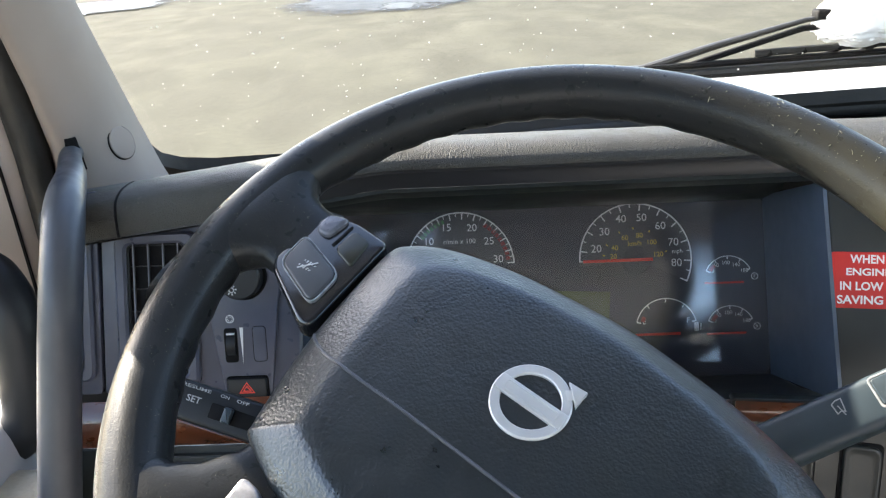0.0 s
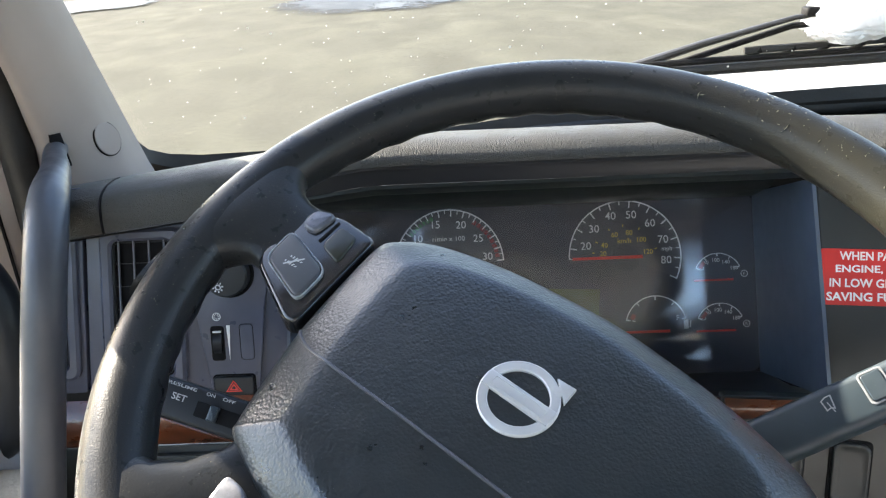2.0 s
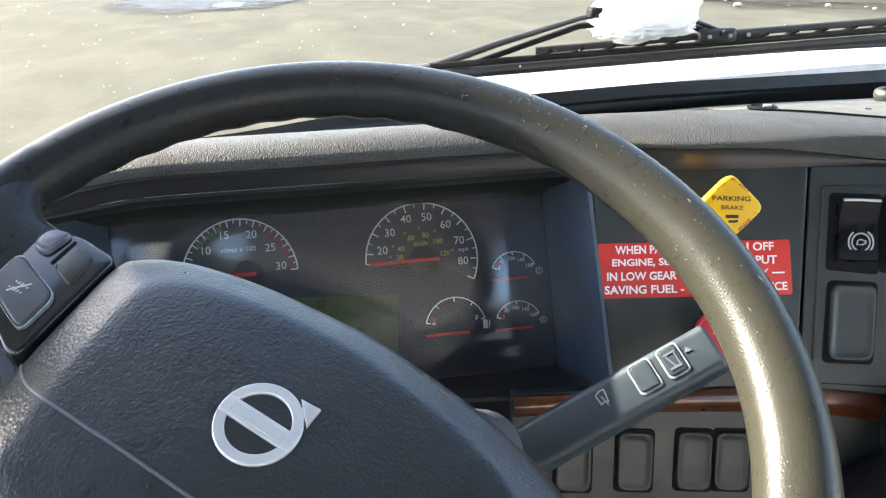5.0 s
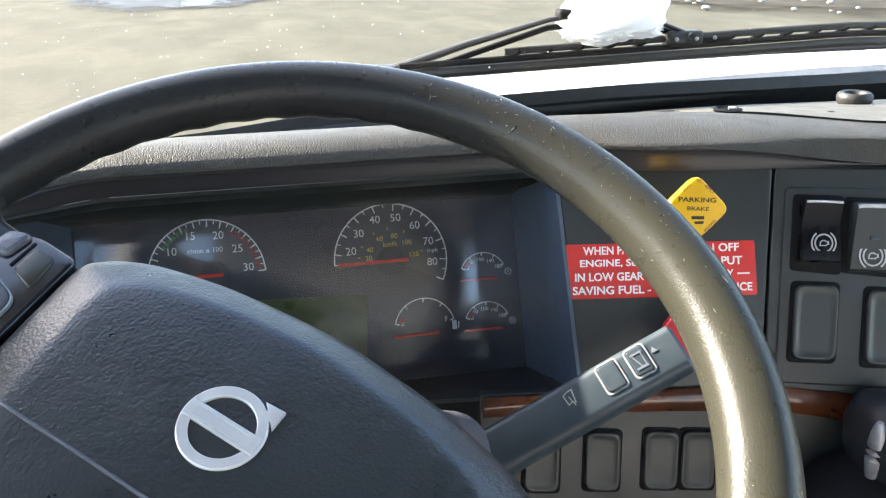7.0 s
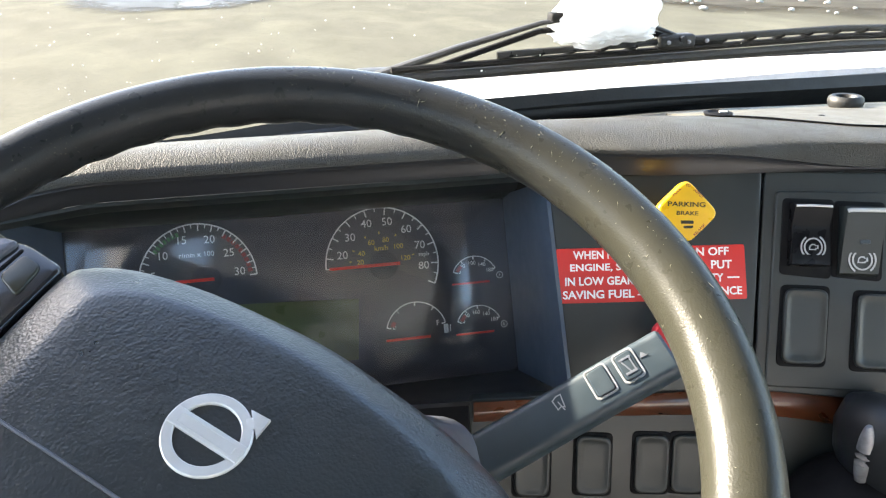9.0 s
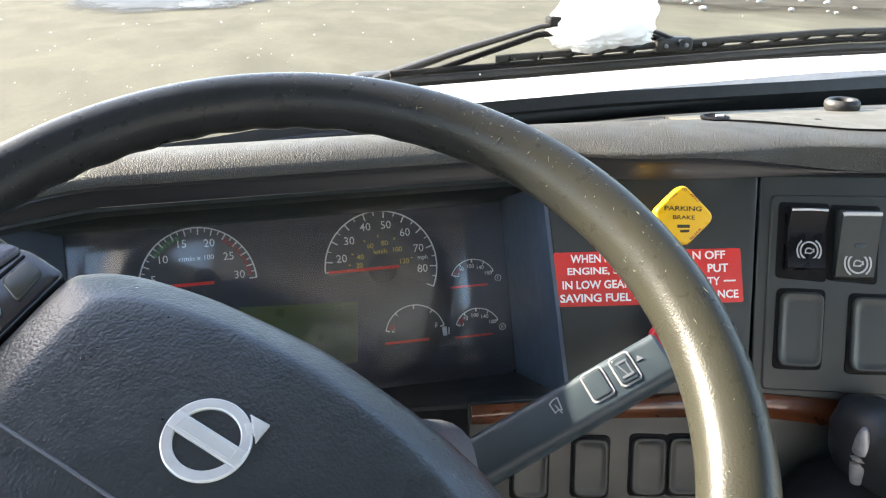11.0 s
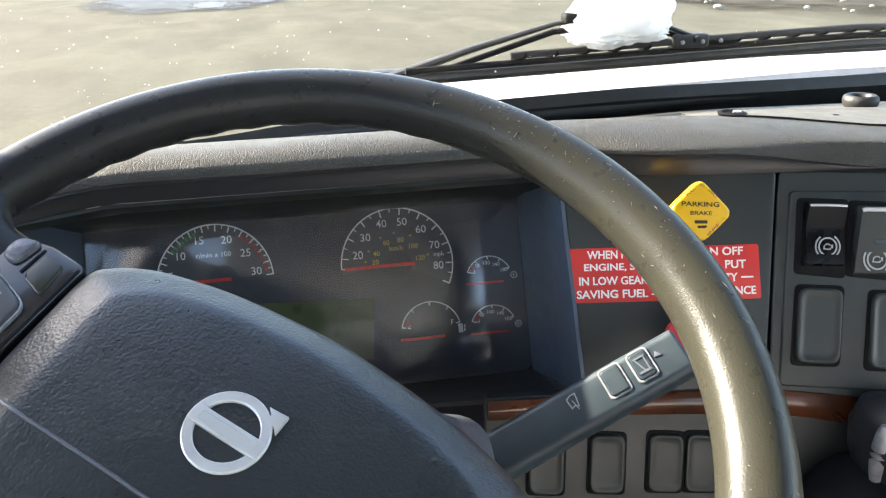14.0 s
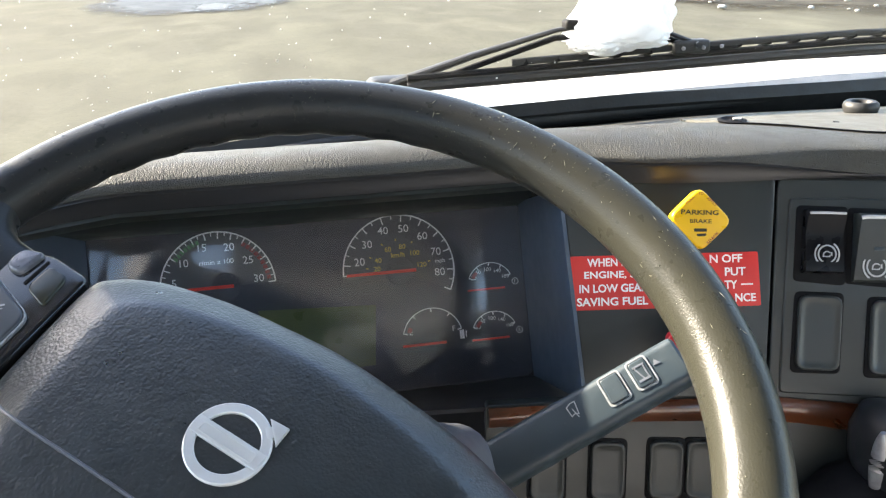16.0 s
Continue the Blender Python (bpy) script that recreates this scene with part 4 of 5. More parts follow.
    part("fuel_pump_icon", joined([slab(mm([(96, -65), (100, -65), (100, -57), (96, -57)]), -0.0099, -0.0093, 0.0001), slab(mm([(101, -64), (102, -64), (102.6, -58), (101.6, -58)]), -0.0099, -0.0093, 0.0001)]), WHITE_INK, c)
    part("red_range", arc(0.0715, -0.062, 0.0205, 0.0240, 150, 162, -0.0099, -0.0093), RED_INK, c)
    needle(63, -66, 43.5, 83, -66.4, 1.3)
    for cy, letter, ny in ((-20.5, "F", -22.8), (-65.0, "R", -67.8)):
        scale(128.5, cy, 21.8, 26, 156, 5, 0.8, 3.2, 3.2, "pressure_scale")
        for t, x, y in (("20", 113.5, 8.5), ("60", 118, 13.5), ("100", 127, 15.5), ("140", 136, 13.5), ("180", 143, 8.0)):
            num(t, x, cy + y, 3.5)
        part("red_range", arc(0.1285, cy / 1000, 0.0165, 0.0195, 132, 152, -0.0099, -0.0093), RED_INK, c)
        part("circle_mark", arc(0.1515, (cy + 2.5) / 1000, 0.0026, 0.0031, 0, 360, -0.0099, -0.0094, 20), WHITE_INK, c)
        num(letter, 151.5, cy + 2.5, 2.6)
        needle(125, cy, 106.5, 141, ny, 1.0)
    # display and cover glass
    part("display", slab(mm([(-79, -22), (23, -27), (18, -80), (-79, -80)]), -0.0102, -0.0094, 0.0003), LCD, c, "unlit olive display")
    lens = part("lens", slab(rounded(mm([(-216.5, 53), (161.5, 53), (161.5, -104), (-216.5, -104)]), 0.009), -0.0025, 0.0, 0.0006), LENS, c, "clear cover glass")
    lens.visible_shadow = False


build_cluster()


# ---- right hand panel things ----
def build_sign():
    s = thing("warning_sticker", RIGHT, "red sticker with white capitals stuck on the dash", "sticker")
    poly = rounded([(0.0003, 0.0), (0.1404, 0.0), (0.1415, -0.0403), (0.0025, -0.0402)], 0.0018)
    part("sheet", slab(poly, 0.0002, 0.0009, 0.0002), SIGN_RED, s)

    def line(t, x, y, w):
        words("lettering", t, s, SIGN_WHITE, x / 1000, y / 1000, 0.00092, 0.0062, 0, w / 1000, 0.0001, heavy=0.024)
    line("WHEN PA", 30.0, -5.0, 34)
    line("N OFF", 116.5, -4.6, 24.5)
    line("ENGINE, SE", 31.5, -14.6, 42)
    line("PUT", 123.0, -14.4, 15.5)
    line("IN LOW GEAR", 32.0, -24.3, 51)
    line("TY", 119.5, -24.1, 9.5)
    line("SAVING FUEL -", 33.5, -34.1, 58)
    line("NCE", 130.0, -33.9, 15.5)
    part("dash_mark", slab(mm([(127, -24.7), (136, -24.7), (136, -23.5), (127, -23.5)]), 0.0008, 0.00102, 0.0001), SIGN_WHITE, s)


build_sign()


def build_parking_knob():
    k = thing("parking_brake_knob", RIGHT @ Matrix.Translation((0.0858, 0.0232, 0.0)), "yellow square parking brake knob set on its corner", "brake knob")
    part("stem", lathe([(0.007, 0.0), (0.007, 0.034), (0.012, 0.036)], 24), STALK_DARK, k)
    a = 0.0232
    poly = rounded([(a, -0.002), (0.001, a), (-a + 0.001, 0.002), (0.0, -a)], 0.007, 6)
    part("knob_body", slab(poly, 0.031, 0.0400, 0.0022), KNOB_YELLOW, k)
    words("lettering", "PARKING", k, BLACK_INK, 0.0, 0.0048, 0.04002, 0.0034, -3, 0.0262, heavy=0.02)
    words("lettering", "BRAKE", k, BLACK_INK, 0.0004, -0.0014, 0.04002, 0.0028, -3, 0.0152)
    words("lettering", "PULL", k, RED_INK, -0.0068, 0.0137, 0.04002, 0.0021, 42, 0.0072)
    words("lettering", "TO", k, RED_INK, 0.0014, 0.0180, 0.04002, 0.0021, -8, 0.0036)
    words("lettering", "APPLY", k, RED_INK, 0.0088, 0.0120, 0.04002, 0.0020, -44, 0.0086)
    words("lettering", "RELEASE", k, RED_INK, 0.0082, -0.0132, 0.04002, 0.0018, 44, 0.0105)
    part("maker_mark", slab(rounded(mm([(-4.5, -8.6), (4.5, -8.9), (4.5, -6.6), (-4.5, -6.3)]), 0.0006), 0.0399, 0.04008, 0.0001), BLACK_INK, k)
    part("maker_mark", slab(rounded(mm([(-2.4, -12), (3.6, -12), (4.4, -10), (-3, -10.2)]), 0.0012), 0.0399, 0.04008, 0.0001), BLACK_INK, k)
    r = thing("trailer_air_knob", RIGHT @ Matrix.Translation((0.0815, -0.0665, 0.0)), "red eight-sided trailer air supply knob", "brake knob")
    part("stem", lathe([(0.007, 0.0), (0.007, 0.034), (0.012, 0.036)], 24), STALK_DARK, r)
    octo = [(0.0225 * math.cos(radians(22.5 + 45 * i)), 0.0225 * math.sin(radians(22.5 + 45 * i))) for i in range(8)]
    part("knob_body", slab(rounded(octo, 0.003), 0.031, 0.0400, 0.002), KNOB_RED, r)
    words("lettering", "A", r, SIGN_WHITE, -0.010, 0.004, 0.04002, 0.0038, 20)


build_parking_knob()


def engine_mark(parent, x, y, z, s, mat):
    """Engine brake sign: an engine block between round brackets."""
    bms = [arc(x, y, s * 0.62, s * 0.74, 0, 360, z, z + 0.00025, 32), arc(x, y, s * 0.88, s * 1.0, -55, 55, z, z + 0.00025, 14), arc(x, y, s * 0.88, s * 1.0, 125, 235, z, z + 0.00025, 14)]
    blk = [(-0.36, -0.2), (0.2, -0.24), (0.24, -0.12), (0.4, -0.14), (0.4, 0.16), (0.22, 0.12), (0.14, 0.24), (-0.12, 0.26), (-0.3, 0.12)]
    p = [(x + a * s, y + b * s) for a, b in blk]
    bms.append(frame_slab(p, [(x + a * s * 0.7, y + b * s * 0.62) for a, b in blk], z, z + 0.00025, 0.00003))
    part("engine_brake_mark", joined(bms), mat, parent, "pale engine brake sign")


def build_switches():
    def bezel_poly(w, h, skew=-0.1):
        return rounded([(-w / 2 - skew * -h / 2 * 0, h / 2 + 0.0012), (w / 2, h / 2 - 0.0012), (w / 2 - 0.005, -h / 2 - 0.0024), (-w / 2 - 0.005, -h / 2 + 0.0024)], 0.004)
    # first rocker, its upper half pressed
    o = RIGHT @ Matrix.Translation((0.1893, 0.0036, 0.0022))
    s = thing("rocker_switch", o, "black rocker switch with pale engine brake sign", "switch", "rocker switches")
    part("well", slab(bezel_poly(0.0385, 0.0575), -0.001, 0.0008, 0.0006), BLACK, s)
    rock = []
    for y, z in ((0.026, 0.0065), (0.0225, 0.0085), (0.010, 0.0045), (0.0065, 0.0042), (-0.002, 0.0055), (-0.014, 0.0075), (-0.019, 0.0072), (-0.0205, 0.002)):
        sh = -0.085 * (0.026 - y)
        rock.append([(-0.0145 + sh, y, z - 0.003), (-0.0135 + sh, y, z), (0.0145 + sh, y - 0.0015, z), (0.0155 + sh, y - 0.0015, z - 0.003), (0.0155 + sh, y - 0.0015, 0.0), (-0.0145 + sh, y, 0.0)])
    part("rocker", rings(rock), ROCKER_BLACK, s)
    # silver tube paints the glint along the worn top edge
    part("worn_glint_edge", tube([(-0.0130, 0.0236, 0.0084), (0.0, 0.0232, 0.0086), (0.0138, 0.0222, 0.0084)], 0.0010, 8), CHROME, s, "worn edge with its glint painted in silver")
    engine_mark(s, -0.0010, -0.0072, 0.0069, 0.0095, DULL_INK)
    # second rocker, its lower half pressed
    o = RIGHT @ Matrix.Translation((0.2275, 0.0006, 0.0022))
    s = thing("rocker_switch", o, "dark grey rocker switch with worn top edge, glint painted in", "switch", "rocker switches")
    part("well", slab(bezel_poly(0.0385, 0.0575), -0.001, 0.0008, 0.0006), BLACK, s)
    rock = []
    for y, z in ((0.0255, 0.0075), (0.0225, 0.0118), (0.018, 0.0112), (0.004, 0.0085), (-0.010, 0.006), (-0.0235, 0.0038), (-0.0255, 0.001)):
        sh = -0.085 * (0.026 - y)
        rock.append([(-0.0155 + sh, y, z - 0.003), (-0.0145 + sh, y, z), (0.0145 + sh, y - 0.0015, z), (0.0155 + sh, y - 0.0015, z - 0.003), (0.0155 + sh, y - 0.0015, 0.0), (-0.0155 + sh, y, 0.0)])
    part("rocker", rings(rock), DASH, s)
    # here too the worn edge's glint is a silver tube
    part("worn_glint_edge", tube([(-0.0145, 0.0215, 0.0110), (-0.0125, 0.0222, 0.0118), (0.0138, 0.0212, 0.0118)], 0.0016, 8), CHROME, s, "worn edge with its glint painted in silver")
    part("lamp_window", slab(rounded(mm([(-5, 0.3), (3, 0), (3, -3), (-5, -2.7)]), 0.001), 0.006, 0.0084, 0.0003), STALK, s)
    engine_mark(s, -0.0026, -0.0145, 0.0060, 0.0105, DULL_INK)
    # blank covers below
    def blank(m, w, h, sh, d=0.0042):
        b = thing("blank_switch_cover", m, "black blank switch cover in the dash", "switch cover", "blank switch covers")
        poly = [(-w / 2, h / 2 + 0.0012), (w / 2, h / 2 - 0.0012), (w / 2 - sh, -h / 2 - 0.0012), (-w / 2 - sh, -h / 2 + 0.0012)]
        part("surround", slab(rounded(poly, 0.005), -0.001, 0.0010, 0.0008), BLACK, b)
        q = rounded([(x * 0.87 - 0.0001, y * 0.915) for x, y in poly], 0.0075, 5)
        mid_x, mid_y = sum(x for x, y in q) / len(q), sum(y for x, y in q) / len(q)

        def shrunk(k, z):
            return [(mid_x + (x - mid_x) * (1 - k / (w / 2)), mid_y + (y - mid_y) * (1 - k / (h / 2)), z) for x, y in q]
        lp = [shrunk(0, 0.0), shrunk(0, d - 0.0012), shrunk(0.0005, d - 0.0003), shrunk(0.0012, d), shrunk(0.0026, d), shrunk(0.0036, d - 0.0007), shrunk(0.008, d - 0.0007)]
        part("cover", rings(lp), DASH, b, angle=80)
    for u, v in ((184.6, -61.5), (238.8, -67.0), (293.0, -72.5)):
        blank(RIGHT @ Matrix.Translation((u / 1000, v / 1000, 0.0022)), 0.0372, 0.060, 0.0060)
    for u, v in ((-26, -49.5), (20.0, -51.0), (64.5, -52.5), (92.8, -54.0)):
        blank(LOWER @ Matrix.Translation((u / 1000, v / 1000, 0.0)), 0.0300, 0.0500, 0.0020)


build_switches()


def build_shifter():
    s = thing("gear_lever", Matrix.Translation((0.470, 0.455, 1.93)), "black gear lever with worn chrome knob edge", "gear lever")
    part("boot", rings([[(r * math.cos(2 * math.pi * k / 20) * 1.2, r * math.sin(2 * math.pi * k / 20), z) for k in range(20)] for r, z in ((0.085, -0.06), (0.075, 0.02), (0.058, 0.06), (0.042, 0.085), (0.024, 0.10))]), BLACK, s)
    b = lathe([(0.0001, 0.08), (0.020, 0.085), (0.029, 0.105), (0.031, 0.125), (0.026, 0.143), (0.013, 0.152), (0.0001, 0.153)], 32)
    bmesh.ops.scale(b, vec=(0.8, 1.25, 1.0), verts=b.verts)
    part("knob", b, STALK_DARK, s)
    ring_pts = [(-0.0235 + 0.004 * math.cos(a * 0.8), -0.012, 0.120 + 0.026 * math.sin(a)) for a in [-1.2 + 0.2 * i for i in range(13)]]
    part("chrome_edge", tube(ring_pts, [0.002 + 0.005 * math.sin(math.pi * i / 12) for i in range(13)], 10), SILVER_WORN, s, "worn chrome edge")


build_shifter()


# ---- left hand panel things ----
def build_vents():
    def vent(u0, u1, v0, v1, skew, name_label):
        w, h = (u1 - u0) / 1000, (v1 - v0) / 1000
        m = LEFT @ Matrix.Translation(((u0 + u1) / 2000, (v0 + v1) / 2000, -0.003))
        t = thing("air_vent", m, name_label, "air vent", "dash air vents")

        def sk(poly):
            return [(x + skew * y, y) for x, y in poly]
        part("surround", frame_slab(sk(rect(0, 0, w, h, 0.008)), sk(rect(0, 0, w - 0.019, h - 0.018, 0.005)), -0.006, 0.0060, 0.0022), PANEL_L, t)
        # flat black plate stands in for the shade inside the duct
        part("duct_shade", slab(sk(rect(0, 0, w - 0.008, h - 0.010, 0.004)), -0.003, 0.0006, 0.0002), BLACK, t)
        part("inner_rim", frame_slab(sk(rect(0, 0, w - 0.0192, h - 0.0182, 0.005)), sk(rect(0, 0, w - 0.023, h - 0.022, 0.003)), -0.005, 0.0028, 0.0008), STALK_DARK, t)
        n = max(2, int((w - 0.022) / 0.0090))
        for k in range(n):
            x = -(w - 0.018) / 2 + (k + 0.5) * (w - 0.018) / n
            y0, y1 = -(h - 0.018) / 2, (h - 0.018) / 2
            part("slat", rings([[(x + skew * y - 0.0004, y, 0.0012), (x + skew * y + 0.0004, y, 0.0012), (x + skew * y + 0.0005, y, 0.0036), (x + skew * y - 0.0005, y, 0.0036)] for y in (y0, 0, y1)]), SLAT, t)
        rows_n = 6
        for k in range(1, rows_n):
            y = -(h - 0.018) / 2 + k * (h - 0.018) / rows_n
            x0, x1 = -(w - 0.018) / 2 + skew * y, (w - 0.018) / 2 + skew * y
            part("cross_bar", box(x0, x1, y - 0.0004, y + 0.0004, 0.0004, 0.0016), STALK_DARK, t)
    vent(-89, -23, -34, 94.5, 0.055, "tall dark slatted air vent in the dash")
    vent(-146, -108, -26, 95.5, 0.06, "tall dark slatted air vent beside the door")


build_vents()


def build_left_controls():
    k = thing("headlamp_knob", LEFT @ Matrix.Translation((0.0150, 0.0565, 0.0)), "black round headlamp knob with white lamp sign", "knob")
    part("collar", lathe([(0.0195, -0.001), (0.0195, 0.0012), (0.0185, 0.002), (0.0001, 0.002)], 40), BLACK, k)
    part("dial", lathe([(0.0172, 0.0), (0.0170, 0.012), (0.0155, 0.0138), (0.0001, 0.0138)], 40), STALK_DARK, k)
    marks = [arc(-0.0060, -0.0085, 0.0016, 0.0022, 0, 360, 0.0137, 0.0143, 16)] + [arc(-0.0060, -0.0085, 0.0028, 0.0042, a, a + 14, 0.0137, 0.0143, 2) for a in range(0, 360, 45)]
    part("lamp_mark", joined(marks), WHITE_INK, k)
    d = thing("dimmer_wheel", LEFT @ Matrix.Translation((0.0014, 0.0, 0.0)), "black thumb wheel dimmer with white wedge", "thumb wheel")
    part("slot", slab(rect(0, 0, 0.0108, 0.0285, 0.0025), -0.001, 0.0004, 0.0002), BLACK, d)
    wheel = rings([[(x, 0.0115 * math.cos(2 * math.pi * i / 30) * (1 if i % 2 else 0.96), -0.006 + 0.0095 * math.sin(2 * math.pi * i / 30) * (1 if i % 2 else 0.96)) for i in range(30)] for x in (-0.0036, 0.0036)])
    part("thumb_wheel", wheel, STALK_DARK, d)
    part("white_line", box(-0.0034, 0.0034, 0.0088, 0.0104, -0.001, 0.0015, 0.0003), WHITE_INK, d)
    part("wedge_mark", slab(mm([(7.6, 14.5), (10.6, 14.5), (8.8, -15)]), 0.0, 0.0003, 0.0001), WHITE_INK, d)
    marks = [arc(0.0004, 0.0218, 0.0028, 0.0034, 0, 360, 0.0, 0.0003, 20)] + [arc(0.0004, 0.0218, 0.0012, 0.0023, a, a + 14, 0.0, 0.0003, 2) for a in range(0, 360, 45)]
    part("gauge_light_mark", joined(marks), WHITE_INK, d)
    b = thing("blank_plate", LEFT @ Matrix.Translation((0.0247, 0.0005, 0.0)), "small blue-grey blank plate with rounded corners", "switch cover")
    part("plate", frame_slab(rect(0, 0, 0.0112, 0.0295, 0.003), rect(0, 0, 0.0104, 0.0287, 0.0027), -0.0002, 0.0003, 0.0001), BLACK, b)
    part("plate_face", slab(rect(0, 0, 0.0102, 0.0285, 0.0026), -0.0004, 0.0006, 0.0003), PANEL_L, b)
    h = thing("hazard_switch", LEFT @ Matrix.Translation((0.0125, -0.0350, 0.0)), "dark hazard switch with red triangle", "switch")
    part("surround", slab(rect(0, 0, 0.0345, 0.0185, 0.003), -0.001, 0.0010, 0.0006), BLACK, h)
    part("button", slab(rect(0, 0, 0.0325, 0.0165, 0.0026), 0.0, 0.0042, 0.0016), STALK_DARK, h)
    tri = lambda s: [(-s * 0.0085, -s * 0.0046), (s * 0.0085, -s * 0.0046), (0, s * 0.0075)]
    def off(p, y):
        return [(a, b_ + y) for a, b_ in p]
    part("triangle", joined([frame_slab(off(tri(0.78), -0.0006), off(tri(0.60), -0.0006), 0.0041, 0.0045, 0.00004), frame_slab(off(tri(0.44), -0.0008), off(tri(0.26), -0.0008), 0.0041, 0.0045, 0.00004)]), NEEDLE, h, "red triangle")


build_left_controls()


def build_grab_handle():
    g = thing("grab_handle", Matrix.Translation((0, 0, 0)), "grey tubular grab handle fixed to the pillar", "grab handle")
    ctrl = [(-0.334, 0.715, 2.246), (-0.3290, 0.683, 2.243), (-0.3135, 0.645, 2.236), (-0.2970, 0.592, 2.228), (-0.2890, 0.558, 2.203), (-0.2885, 0.540, 2.172), (-0.2925, 0.528, 2.13), (-0.2990, 0.510, 2.06), (-0.3065, 0.492, 1.98), (-0.3145, 0.475, 1.90)]
    part("tube", tube(curve_pts(ctrl, 7), [0.0088 + 0.0062 * smooth(5, 24, i) for i in range(64)], 22), HANDLE, g)
    # no hole is cut: a black plate paints the slot's shade on the trim
    slot_shade = slab([(-0.008, -0.021), (0.0065, -0.021), (-0.0005, 0.0185), (-0.010, 0.0185)], -0.010, 0.0016, 0.0004)
    out = Vector((0.62, -0.785, 0.0))
    side = Vector((0, 0, 1)).cross(out).normalized()
    m = Matrix((side, out.cross(side), out)).transposed().to_4x4()
    m.translation = (-0.3252, 0.6907, 2.2400)
    m = m @ Matrix.Rotation(radians(7.7), 4, "X")
    bmesh.ops.transform(slot_shade, matrix=m, verts=slot_shade.verts)
    part("socket", slot_shade, BLACK, g, "flat black plate for the shaded slot in the pillar trim")


build_grab_handle()


# ---- steering column and stalks ----
def build_column():
    c = thing("steering_column", None, "dark grey steering column shroud behind the wheel", "steering column")
    m = Matrix.Translation((0.0566, 0.3684, 2.1866)) @ Matrix(((1, 0, 0), (0, math.cos(radians(31.5)), -math.sin(radians(31.5))), (0, math.sin(radians(31.5)), math.cos(radians(31.5))))).to_4x4()
    loops = []
    for z, w, h, cy in ((-0.030, 0.050, 0.030, -0.024), (-0.060, 0.082, 0.038, -0.018), (-0.080, 0.099, 0.040, -0.013), (-0.12, 0.096, 0.040, -0.013), (-0.30, 0.07, 0.036, -0.014)):
        loops.append([m @ Vector((x, y + cy, z)) for x, y in rect(0.008, 0, 2 * w, 2 * h, 0.022, 5)])
    part("shroud", rings(loops), HANDLE, c)


build_column()


def box_between(a, b, up, w0, w1, t0, t1, bev=0.004, n=8):
    """A rounded bar from a to b; up is the normal of its upper face."""
    a, b = Vector(a), Vector(b)
    d = (b - a).normalized()
    s = d.cross(Vector(up)).normalized()
    u = s.cross(d).normalized()
    m = Matrix((d, -s, u)).transposed().to_4x4()
    m.translation = a
    ln = (b - a).length
    loops = []
    for k in range(n + 1):
        t = k / n
        w, h = w0 + (w1 - w0) * t, t0 + (t1 - t0) * t
        loops.append([(ln * t, x, y) for x, y in rect(0, 0, w, h, bev, 4)])
    w, h = w1, t1
    loops.append([(ln + 0.002, x, y) for x, y in rect(0, 0, w - 0.004, h - 0.004, bev * 0.8, 4)])
    return m, rings(loops), ln


